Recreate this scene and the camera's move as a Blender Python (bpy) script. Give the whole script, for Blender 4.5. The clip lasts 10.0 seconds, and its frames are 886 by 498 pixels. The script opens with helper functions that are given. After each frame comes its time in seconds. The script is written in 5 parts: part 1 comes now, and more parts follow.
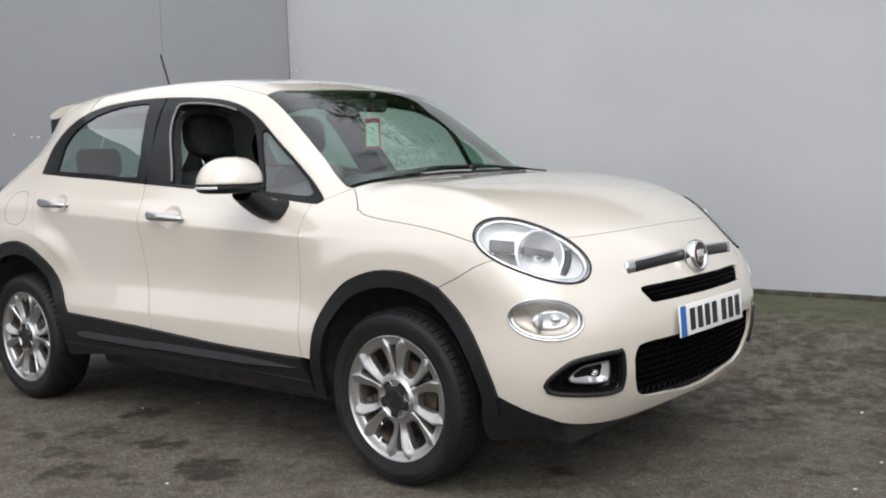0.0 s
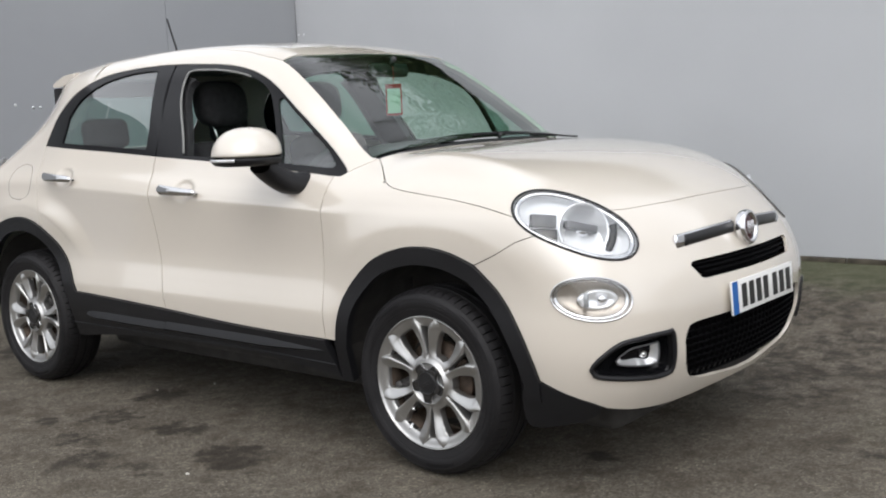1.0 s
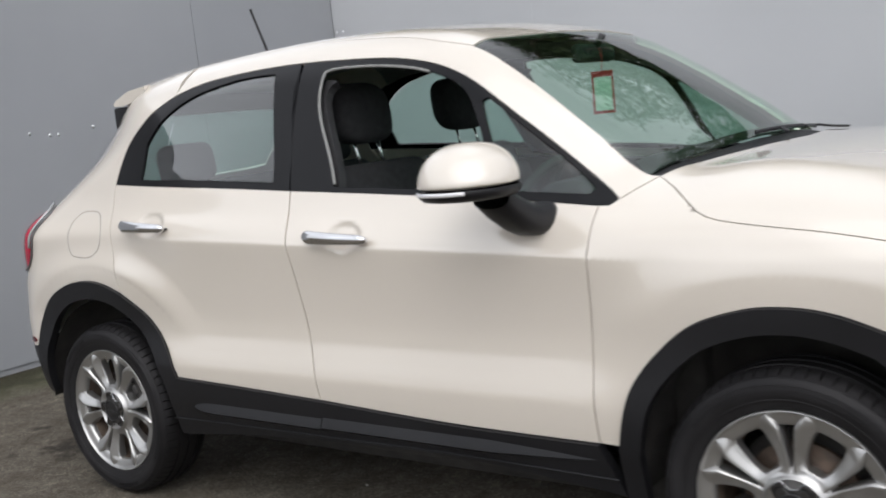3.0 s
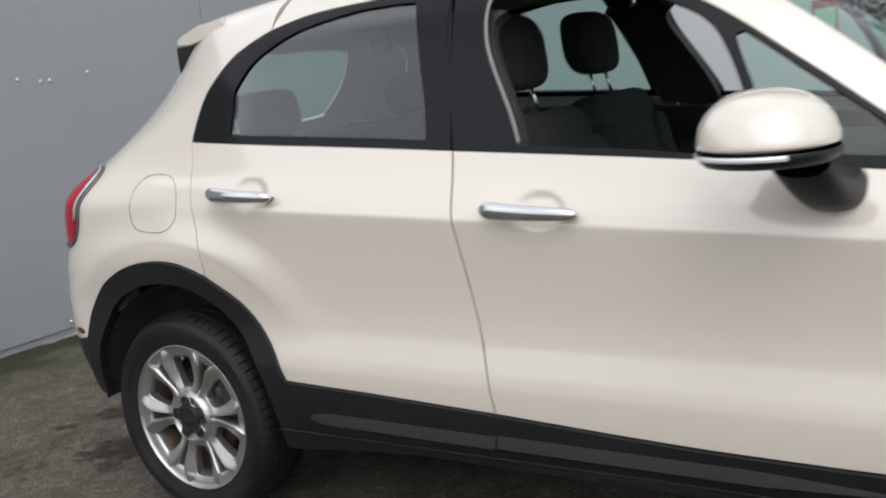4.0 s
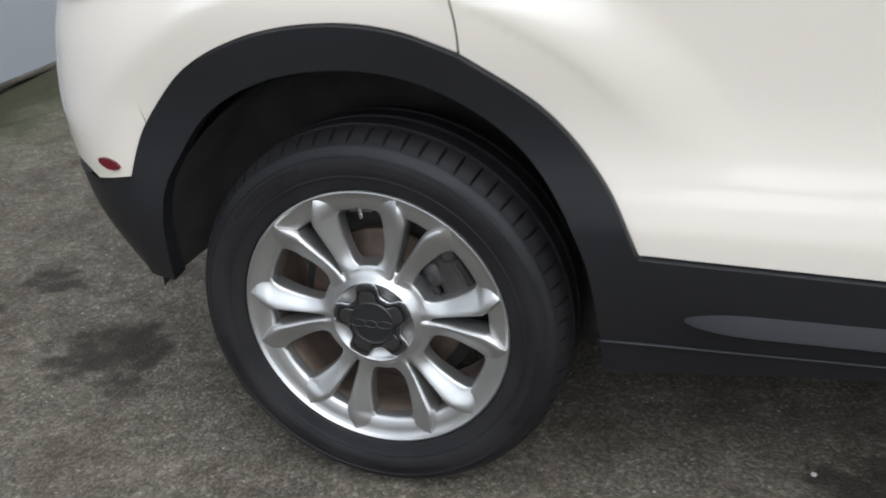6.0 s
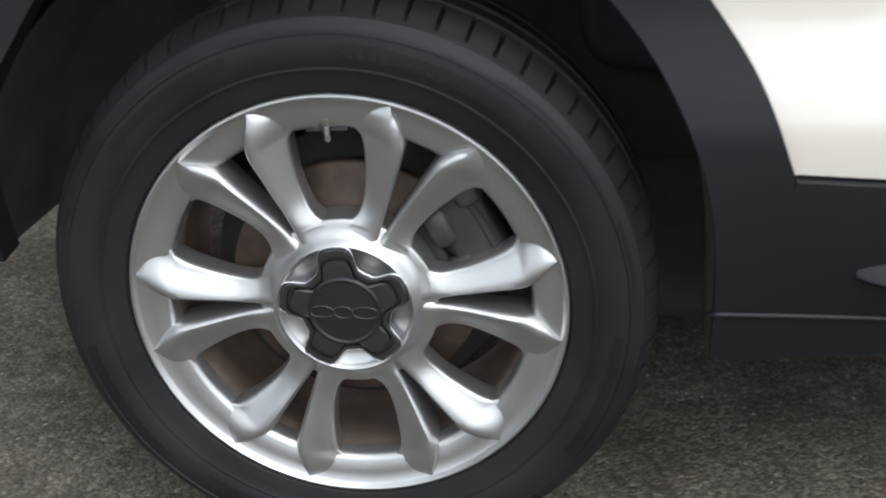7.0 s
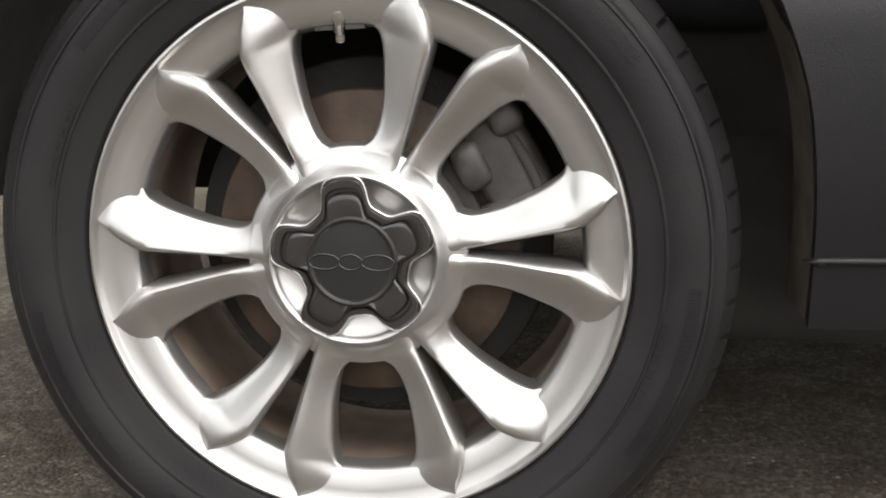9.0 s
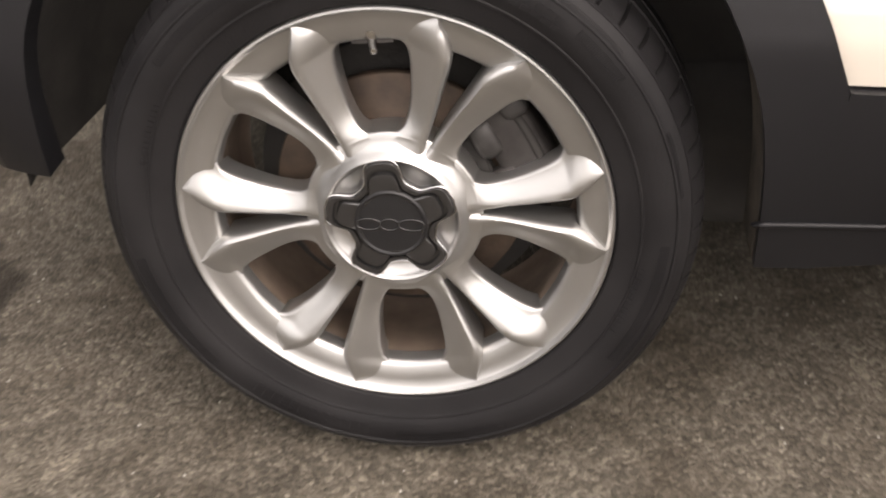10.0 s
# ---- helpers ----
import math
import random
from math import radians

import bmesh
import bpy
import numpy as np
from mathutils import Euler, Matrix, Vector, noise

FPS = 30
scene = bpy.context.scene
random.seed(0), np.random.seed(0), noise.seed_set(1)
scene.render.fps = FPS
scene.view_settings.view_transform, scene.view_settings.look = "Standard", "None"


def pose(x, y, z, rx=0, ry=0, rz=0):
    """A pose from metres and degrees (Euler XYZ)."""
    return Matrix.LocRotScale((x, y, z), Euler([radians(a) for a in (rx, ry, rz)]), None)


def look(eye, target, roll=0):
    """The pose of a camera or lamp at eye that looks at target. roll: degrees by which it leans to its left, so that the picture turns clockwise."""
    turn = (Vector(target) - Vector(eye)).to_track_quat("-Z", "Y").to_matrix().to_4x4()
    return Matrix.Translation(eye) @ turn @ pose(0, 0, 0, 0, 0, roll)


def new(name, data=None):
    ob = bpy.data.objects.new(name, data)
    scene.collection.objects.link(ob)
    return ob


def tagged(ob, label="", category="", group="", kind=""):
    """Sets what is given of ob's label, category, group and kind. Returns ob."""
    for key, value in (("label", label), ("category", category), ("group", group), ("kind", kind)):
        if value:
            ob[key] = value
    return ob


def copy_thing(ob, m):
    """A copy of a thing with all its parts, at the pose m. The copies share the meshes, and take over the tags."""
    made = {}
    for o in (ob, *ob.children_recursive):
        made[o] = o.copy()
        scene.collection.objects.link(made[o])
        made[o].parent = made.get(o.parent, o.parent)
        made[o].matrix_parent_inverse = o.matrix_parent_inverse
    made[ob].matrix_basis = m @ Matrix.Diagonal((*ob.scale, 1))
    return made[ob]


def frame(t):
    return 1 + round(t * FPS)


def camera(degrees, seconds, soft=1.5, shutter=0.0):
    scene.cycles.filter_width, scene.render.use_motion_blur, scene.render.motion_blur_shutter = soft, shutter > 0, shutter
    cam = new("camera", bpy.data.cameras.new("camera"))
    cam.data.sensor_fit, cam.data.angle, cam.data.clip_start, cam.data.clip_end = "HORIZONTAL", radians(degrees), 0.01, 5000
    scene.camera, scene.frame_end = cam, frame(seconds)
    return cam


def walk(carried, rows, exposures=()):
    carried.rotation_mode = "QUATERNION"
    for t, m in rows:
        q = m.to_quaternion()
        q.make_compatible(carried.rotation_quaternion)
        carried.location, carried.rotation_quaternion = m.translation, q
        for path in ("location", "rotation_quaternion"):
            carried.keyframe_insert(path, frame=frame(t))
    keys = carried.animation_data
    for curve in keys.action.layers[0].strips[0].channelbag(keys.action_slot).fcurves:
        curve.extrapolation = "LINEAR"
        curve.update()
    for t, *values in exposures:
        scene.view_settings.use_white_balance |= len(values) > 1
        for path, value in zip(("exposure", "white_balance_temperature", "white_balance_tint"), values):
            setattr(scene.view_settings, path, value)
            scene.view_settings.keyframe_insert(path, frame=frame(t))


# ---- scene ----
cam = camera(46.0, 10.0, 1.9, 0.4)
PATH = [
    (0, (3.797, -3.58, 1.22), (2.531, -2.043, 1.035), -1.8),
    (0.5, (3.737, -3.556, 1.218), (2.473, -2.021, 1.008), -1.8),
    (1, (3.563, -3.462, 1.241), (2.296, -1.936, 0.986), -2.5),
    (1.5, (3.353, -3.397, 1.249), (2.092, -1.874, 0.952), -3.3),
    (2, (2.957, -3.32, 1.244), (1.714, -1.775, 0.983), -4.0),
    (2.5, (2.486, -3.201, 1.28), (1.261, -1.637, 1.051), -5.0),
    (2.7, (2.345, -3.119, 1.293), (1.105, -1.568, 1.056), -6.0),
    (3.8, (1.320, -2.988, 1.347), (0.202, -1.363, 1.018), -5.8),
    (4, (1.139, -2.913, 1.355), (0.032, -1.288, 0.987), -6.1),
    (4.5, (0.641, -2.762, 1.331), (-0.394, -1.116, 0.864), -6.6),
    (5, (0.155, -2.568, 1.328), (-0.79, -0.901, 0.757), -7.2),
    (5.5, (-0.265, -2.312, 1.318), (-1.115, -0.696, 0.502), -8.4),
    (5.7, (-0.451, -2.299, 1.262), (-1.184, -0.636, 0.428), -6.0),
    (6.8, (-0.974, -1.847, 0.901), (-1.326, -0.049, 0.1), -2.3),
    (7, (-1.066, -1.779, 0.851), (-1.284, 0.022, 0.007), -1.3),
    (7.5, (-1.112, -1.675, 0.734), (-1.269, 0.161, -0.043), -1.8),
    (8, (-1.138, -1.641, 0.677), (-1.294, 0.242, 0.02), -1.3),
    (8.5, (-1.122, -1.644, 0.584), (-1.339, 0.285, 0.105), -0.7),
    (9, (-1.109, -1.677, 0.536), (-1.337, 0.261, 0.1), -0.2),
    (9.5, (-1.087, -1.737, 0.585), (-1.338, 0.16, 0.003), -0.8),
    (10, (-1.102, -1.774, 0.878), (-1.335, -0.079, -0.158), -2.2),
]
walk(
    cam,
    [(t, look(eye, target, roll)) for t, eye, target, roll in PATH],
    [(0.0, 0.42, 6450, 11), (2.7, 0.35, 6400, 12), (4.5, 0.30, 6350, 10), (5.5, 0.48, 6050, 9), (5.7, 0.66, 6000, 9), (7.0, 0.88, 6050, 9), (7.5, 1.04, 6100, 9), (8.0, 1.20, 6450, 10), (8.5, 1.24, 6600, 11), (9.0, 1.26, 6850, 12), (9.5, 1.28, 7000, 13), (10.0, 1.26, 7350, 18)],
)


# ---- world and light ----
world = bpy.data.worlds.new("overcast_sky")
scene.world = world
world.use_nodes = True
wn = world.node_tree.nodes
sky = wn.new("ShaderNodeTexSky")
sky.sky_type, sky.sun_disc = "NISHITA", False
sky.sun_elevation, sky.sun_rotation = radians(51), radians(141)
sky.air_density, sky.dust_density, sky.ozone_density = 1.0, 4.0, 1.0
hsv = wn.new("ShaderNodeHueSaturation")
hsv.inputs["Saturation"].default_value, hsv.inputs["Value"].default_value = 0.25, 0.45
world.node_tree.links.new(sky.outputs[0], hsv.inputs["Color"])
# cloud cover: an even grey, brighter overhead than at the horizon
aim, split, rise, cloud, add = (wn.new("ShaderNode" + k) for k in ("TexCoord", "SeparateXYZ", "MapRange", "VectorMath", "VectorMath"))
world.node_tree.links.new(aim.outputs["Generated"], split.inputs[0])
world.node_tree.links.new(split.outputs["Z"], rise.inputs["Value"])
rise.inputs["To Min"].default_value, rise.inputs["To Max"].default_value = 3.9, 4.9
cloud.operation, add.operation = "SCALE", "ADD"
cloud.inputs[0].default_value = (0.97, 1.0, 1.04)
# broken cloud: soft lighter and darker masses all over the sky
billow, swell, weigh = (wn.new("ShaderNode" + k) for k in ("TexNoise", "MapRange", "Math"))
billow.inputs["Scale"].default_value, billow.inputs["Detail"].default_value = 2.6, 5.0
swell.inputs["From Min"].default_value, swell.inputs["From Max"].default_value = 0.3, 0.7
swell.inputs["To Min"].default_value, swell.inputs["To Max"].default_value = 0.55, 1.45
weigh.operation = "MULTIPLY"
world.node_tree.links.new(aim.outputs["Generated"], billow.inputs["Vector"])
world.node_tree.links.new(billow.outputs["Fac"], swell.inputs["Value"])
world.node_tree.links.new(swell.outputs[0], weigh.inputs[0])
world.node_tree.links.new(rise.outputs[0], weigh.inputs[1])
world.node_tree.links.new(weigh.outputs[0], cloud.inputs["Scale"])
world.node_tree.links.new(cloud.outputs[0], add.inputs[0])
world.node_tree.links.new(hsv.outputs[0], add.inputs[1])
world.node_tree.links.new(add.outputs[0], wn["Background"].inputs[0])
wn["Background"].inputs[1].default_value = 0.15
sun = new("sun", bpy.data.lights.new("sun", "SUN"))
sun.data.energy, sun.data.angle, sun.data.color = 0.5, radians(70), (1.0, 0.97, 0.93)
sun.matrix_world = look((3.2, -5.0, 8.0), (0, 0, 0))


# ---- materials ----
def material(name, color, rough=0.5, metal=0.0, **more):
    m = bpy.data.materials.new(name)
    m.use_nodes = True
    b = m.node_tree.nodes["Principled BSDF"]
    b.inputs["Base Color"].default_value = (*color, 1)
    b.inputs["Roughness"].default_value = rough
    b.inputs["Metallic"].default_value = metal
    for key, value in more.items():
        b.inputs[key.replace("_", " ")].default_value = value
    return m


def mottled(m, scale, dark, light, detail=6.0, bump=0.0, bump_scale=None, rough=None, fine=None):
    """Two scales of procedural variation of colour, with fine relief."""
    nt = m.node_tree
    b = nt.nodes["Principled BSDF"]
    co = nt.nodes.new("ShaderNodeTexCoord")
    n1 = nt.nodes.new("ShaderNodeTexNoise")
    n1.inputs["Scale"].default_value, n1.inputs["Detail"].default_value = scale, detail
    nt.links.new(co.outputs["Object"], n1.inputs["Vector"])
    ramp = nt.nodes.new("ShaderNodeValToRGB")
    ramp.color_ramp.elements[0].position, ramp.color_ramp.elements[1].position = 0.3, 0.7
    ramp.color_ramp.elements[0].color, ramp.color_ramp.elements[1].color = (*dark, 1), (*light, 1)
    nt.links.new(n1.outputs["Fac"], ramp.inputs["Fac"])
    colour = ramp.outputs["Color"]
    n2 = nt.nodes.new("ShaderNodeTexNoise")
    n2.inputs["Scale"].default_value, n2.inputs["Detail"].default_value = bump_scale or scale * 12, 4.0
    nt.links.new(co.outputs["Object"], n2.inputs["Vector"])
    if fine:
        mix = nt.nodes.new("ShaderNodeMix")
        mix.data_type, mix.blend_type = "RGBA", "OVERLAY"
        mix.inputs["Factor"].default_value = fine
        nt.links.new(colour, mix.inputs["A"])
        nt.links.new(n2.outputs["Color"], mix.inputs["B"])
        sat = nt.nodes.new("ShaderNodeHueSaturation")
        sat.inputs["Saturation"].default_value = 0.0
        nt.links.new(n2.outputs["Color"], sat.inputs["Color"])
        nt.links.new(sat.outputs[0], mix.inputs["B"])
        colour = mix.outputs["Result"]
    nt.links.new(colour, b.inputs["Base Color"])
    if rough:
        rr = nt.nodes.new("ShaderNodeMapRange")
        rr.inputs["To Min"].default_value, rr.inputs["To Max"].default_value = rough
        nt.links.new(n1.outputs["Fac"], rr.inputs["Value"])
        nt.links.new(rr.outputs[0], b.inputs["Roughness"])
    if bump:
        bp = nt.nodes.new("ShaderNodeBump")
        bp.inputs["Strength"].default_value, bp.inputs["Distance"].default_value = 1.0, bump
        nt.links.new(n2.outputs["Fac"], bp.inputs["Height"])
        nt.links.new(bp.outputs[0], b.inputs["Normal"])
    return m


PAINT = material("cream_paint", (0.655, 0.602, 0.525), 0.24, 0.0, Coat_Weight=1.0, Coat_Roughness=0.02, Coat_IOR=1.9)
PLASTIC = mottled(material("black_plastic", (0.03, 0.03, 0.032), 0.5, Specular_IOR_Level=0.32), 3.0, (0.0080, 0.0080, 0.0092), (0.0135, 0.0135, 0.0152), bump=0.0003, bump_scale=900, rough=(0.34, 0.48))
GLOSS = material("gloss_black", (0.006, 0.006, 0.007), 0.14, Specular_IOR_Level=0.2)
CHROME = material("chrome", (0.72, 0.72, 0.73), 0.07, 1.0)
LINER = mottled(material("dark_liner", (0.02, 0.019, 0.018), 0.9), 12.0, (0.020, 0.019, 0.018), (0.044, 0.041, 0.038), bump=0.001, bump_scale=90)
FABRIC = mottled(material("seat_fabric", (0.02, 0.02, 0.022), 0.9), 40.0, (0.016, 0.016, 0.018), (0.03, 0.03, 0.033), bump=0.0006, bump_scale=700)
MUDDY = mottled(material("mud_spattered_plastic", (0.05, 0.042, 0.033), 0.85), 22.0, (0.018, 0.015, 0.012), (0.085, 0.068, 0.050), bump=0.001, bump_scale=200)


# ---- mesh helpers ----
def part(name, bm, mat, parent=None, label="", smooth=True):
    me = bpy.data.meshes.new(name)
    if isinstance(bm, bmesh.types.BMesh):
        bm.to_mesh(me)
        bm.free()
    else:
        verts, faces = bm
        me.from_pydata([tuple(map(float, v)) for v in verts], [], [tuple(map(int, f)) for f in faces])
    if smooth:
        me.shade_smooth()
    if mat:
        me.materials.append(mat)
    ob = new(name, me)
    if parent:
        ob.parent = parent
    if label:
        tagged(ob, label)
    return ob


def empty(name, x=0, y=0, z=0):
    ob = new(name)
    ob.empty_display_size = 0.1
    ob.matrix_world = pose(x, y, z)
    return ob


def box_bm(x0, x1, y0, y1, z0, z1, bevel=0.0, seg=2):
    bm = bmesh.new()
    bmesh.ops.create_cube(bm, size=1.0, matrix=Matrix.Translation(((x0 + x1) / 2, (y0 + y1) / 2, (z0 + z1) / 2)) @ Matrix.Diagonal((x1 - x0, y1 - y0, z1 - z0, 1)))
    if bevel:
        bmesh.ops.bevel(bm, geom=bm.edges[:], offset=bevel, segments=seg, affect="EDGES", profile=0.5)
    return bm


def lathe(profile, n=96, axis="y", a0=0.0, a1=2 * math.pi):
    """Rotate (radius, along) pairs round the axis."""
    full = abs(a1 - a0 - 2 * math.pi) < 1e-6
    m = n if full else n + 1
    verts, faces = [], []
    for k in range(m):
        a = a0 + (a1 - a0) * k / n
        c, s = math.cos(a), math.sin(a)
        for r, h in profile:
            verts.append((r * c, h, r * s) if axis == "y" else ((h, r * c, r * s) if axis == "x" else (r * c, r * s, h)))
    p = len(profile)
    for k in range(n):
        for j in range(p - 1):
            a, b = k * p + j, ((k + 1) % m) * p + j
            faces.append((a, a + 1, b + 1, b))
    return verts, faces


def sweep(path, profile, closed=False, up=(0, 0, 1)):
    """Sweep a closed 2D profile along a list of points."""
    path = [Vector(p) for p in path]
    n, m = len(path), len(profile)
    verts, faces = [], []
    for i, p in enumerate(path):
        t = (path[(i + 1) % n] - path[i - 1]) if closed else (path[min(i + 1, n - 1)] - path[max(i - 1, 0)])
        t.normalize()
        side = t.cross(Vector(up)).normalized()
        top = side.cross(t)
        verts += [p + side * a + top * b for a, b in profile]
    for i in range(n if closed else n - 1):
        for j in range(m):
            a, b = i * m, ((i + 1) % n) * m
            faces.append((a + j, a + (j + 1) % m, b + (j + 1) % m, b + j))
    if not closed:
        faces += [tuple(range(m))[::-1], tuple(range((n - 1) * m, n * m))]
    return verts, faces


def ring2(a, b, n=12):
    return [(a * math.cos(2 * math.pi * k / n), b * math.sin(2 * math.pi * k / n)) for k in range(n)]


# ---- the car's surface ----
def curve(*pairs):
    xs, ys = np.array(pairs, float).T
    d = np.diff(ys) / np.diff(xs)
    m = np.r_[d[0], np.where(d[:-1] * d[1:] > 0, 2 * d[:-1] * d[1:] / (d[:-1] + d[1:] + 1e-12), 0), d[-1]]

    def f(x):
        x = np.clip(x, xs[0], xs[-1])
        i = np.clip(np.searchsorted(xs, x) - 1, 0, len(xs) - 2)
        h = xs[i + 1] - xs[i]
        t = (x - xs[i]) / h
        return (ys[i] * (1 + 2 * t) * (1 - t) ** 2 + m[i] * h * t * (1 - t) ** 2 + ys[i + 1] * t * t * (3 - 2 * t) + m[i + 1] * h * t * t * (t - 1))

    return f


def step(a, b, x):
    t = np.clip((x - a) / (b - a), 0, 1)
    return t * t * (3 - 2 * t)


def smax(a, b, k):
    h = np.maximum(k - np.abs(a - b), 0) / k
    return np.maximum(a, b) + h * h * k / 4


SIDE = curve((0.2, 0.78), (0.34, 0.816), (0.43, 0.834), (0.505, 0.8405), (0.532, 0.8412), (0.56, 0.8375), (0.605, 0.829), (0.66, 0.8200), (0.71, 0.8172), (0.85, 0.8245), (0.93, 0.8320), (0.951, 0.8336), (0.9555, 0.8333), (0.960, 0.8315), (0.978, 0.8245), (1.004, 0.8120), (1.04, 0.792), (1.12, 0.758), (1.2, 0.725), (1.32, 0.675), (1.44, 0.615), (1.54, 0.555), (1.7, 0.45))
SOFT = curve((0.2, 0.78), (0.34, 0.816), (0.43, 0.834), (0.505, 0.8405), (0.56, 0.838), (0.63, 0.832), (0.71, 0.828), (0.82, 0.8295), (0.90, 0.8290), (0.95, 0.8262), (1.0, 0.8120), (1.04, 0.792), (1.12, 0.758), (1.2, 0.725), (1.32, 0.675), (1.44, 0.615), (1.54, 0.555), (1.7, 0.45))
ROOF = curve((-2.2, 1.35), (-1.62, 1.515), (-1.3, 1.563), (-0.9, 1.598), (-0.45, 1.612), (-0.1, 1.603), (0.18, 1.575), (0.38, 1.525), (0.6, 1.42), (0.85, 1.265), (1.04, 1.14), (1.14, 1.124), (1.3, 1.118), (1.5, 1.095), (1.7, 1.052), (1.86, 0.994), (1.96, 0.935), (2.3, 0.65))
NOSE = curve((0.2, 1.98), (0.30, 2.05), (0.38, 2.09), (0.48, 2.115), (0.6, 2.12), (0.7, 2.115), (0.8, 2.085), (0.88, 2.04), (0.96, 1.97), (1.1, 1.8))
TAIL = curve((0.2, -1.84), (0.36, -1.94), (0.5, -2.015), (0.66, -2.045), (0.78, -2.03), (0.9, -1.985), (1.02, -1.945), (1.12, -1.90), (1.3, -1.80), (1.5, -1.70), (1.7, -1.6))


def field(x, y, z):
    """Below zero inside the car's skin."""
    w = np.abs(y)
    # the shoulder line rises towards the rear
    up = z + 0.040 * (np.clip(x, -1.4, 1.2) + 0.2) * step(0.72, 0.94, z) * (1 - 0.6 * step(1.1, 1.3, z))
    wide = SIDE(up)
    # and dies out on the wings and the rear quarters
    wide = wide + (SOFT(up) - wide) * (step(0.74, 1.0, x) + step(-0.92, -1.14, x))
    high = step(0.98, 1.15, z)
    wide = wide - high * 0.085 * step(0.1, 1.1, x) - high * 0.07 * step(-0.9, -1.7, x)
    low = 1 - step(0.85, 1.02, z)
    # the wings swell out in a ledge over each wheel arch
    for wx, wz, swell in ((1.30, 0.345, 0.012), (-1.28, 0.36, 0.026)):
        d = np.hypot(x - wx, (z - wz) * 1.02)
        g = np.clip((0.665 - d) / 0.130, 0, 1)
        wide = wide + swell * (g ** 1.5 * (1.25 - 0.45 * g ** 5)) * low * step(0.60, 0.86, z) + 0.003 * step(0.75, 0.50, d) * low * step(0.30, 0.62, z)
    for hx, hz in ((-0.012, 0.976), (-0.925, 1.026)):
        wide = wide - 0.012 * step(1.0, 0.5, np.hypot((x - hx) / 0.080, (z - hz) / 0.048))
    side = (w - wide) * 0.95
    top = (z - ROOF(x + 0.27 * np.minimum(w, 0.75) ** 2 * step(0.1, 0.7, x)) + (0.10 - 0.075 * step(0.9, 1.2, x)) * w * w + 0.03 * step(0.6, 0.85, w) * step(0.9, 1.2, x)) * 0.85
    nose = (x - NOSE(z) + 0.20 * w ** 2 + 0.32 * np.maximum(w - 0.42, 0) ** 2) * 0.9
    tail = (TAIL(z) + 0.22 * w ** 2 + 0.5 * np.maximum(w - 0.5, 0) ** 2 + 0.95 * w * w * step(1.0, 1.42, z) - x) * 0.9
    f = smax(side, top, 0.11)
    f = smax(f, nose, 0.20)
    return smax(f, tail, 0.14)


def slope(p):
    e = 0.002
    g = np.stack([field(*(p + e * np.eye(3)[i]).T) - field(*(p - e * np.eye(3)[i]).T) for i in range(3)], -1)
    return g / np.linalg.norm(g, axis=1, keepdims=True)


def onto(origin, way):
    """First meetings of rays with the skin."""
    o, d = np.atleast_2d(np.asarray(origin, float)), np.asarray(way, float)
    s = np.linspace(0, 6.0, 240)
    pts = o[:, None] + d * s[None, :, None]
    v = field(pts[..., 0], pts[..., 1], pts[..., 2])
    inside = v < 0
    i = np.clip(np.argmax(inside, axis=1), 1, None)
    i = np.where(inside.any(1), i, np.argmin(v, axis=1).clip(1))
    lo, hi = s[i - 1], s[i]
    for _ in range(28):
        mid = (lo + hi) / 2
        p = o + d * mid[:, None]
        neg = field(*p.T) < 0
        lo, hi = np.where(neg, lo, mid), np.where(neg, mid, hi)
    return o + d * hi[:, None]


def dense(points, gap=0.012, smooth=True):
    """A finely divided line through a few points (Catmull-Rom, or straight)."""
    p = np.array(points, float)
    out = []
    for i in range(len(p) - 1):
        a, b = p[i], p[i + 1]
        n = max(1, int(np.linalg.norm(b - a) / gap))
        t = np.arange(n)[:, None] / n
        if smooth:
            c, e = p[max(i - 1, 0)], p[min(i + 2, len(p) - 1)]
            out.append(0.5 * (2 * a + (b - c) * t + (2 * c - 5 * a + 4 * b - e) * t ** 2 + (3 * a - c - 3 * b + e) * t ** 3))
        else:
            out.append(a + (b - a) * t)
    return np.concatenate(out + [p[-1:]])


def from_side(points, smooth=True):
    q = dense(points, smooth=smooth)
    return onto(np.c_[q[:, 0], np.full(len(q), -2.0), q[:, 1]], (0, 1, 0))


def from_top(points, smooth=True):
    q = dense(points, smooth=smooth)
    return onto(np.c_[q, np.full(len(q), 3.0)], (0, 0, -1))


def from_front(points, smooth=True):
    q = dense(points, smooth=smooth)
    return onto(np.c_[np.full(len(q), 4.0), q], (-1, 0, 0))


def from_rear(points, smooth=True):
    q = dense(points, smooth=smooth)
    return onto(np.c_[np.full(len(q), -4.0), q], (1, 0, 0))


FORE = np.array((-1, 1, -1)) / 3 ** 0.5
AFT = np.array((1, 1, -1)) / 3 ** 0.5
ASIDE = np.array((0, 1, 0.0))


def inside(poly, q):
    x, y = q[:, 0][:, None], q[:, 1][:, None]
    a, b = poly, np.roll(poly, -1, 0)
    cross = ((a[:, 1] > y) != (b[:, 1] > y)) & (x < (b[:, 0] - a[:, 0]) * (y - a[:, 1]) / (b[:, 1] - a[:, 1] + 1e-15) + a[:, 0])
    return cross.sum(1) % 2 == 1


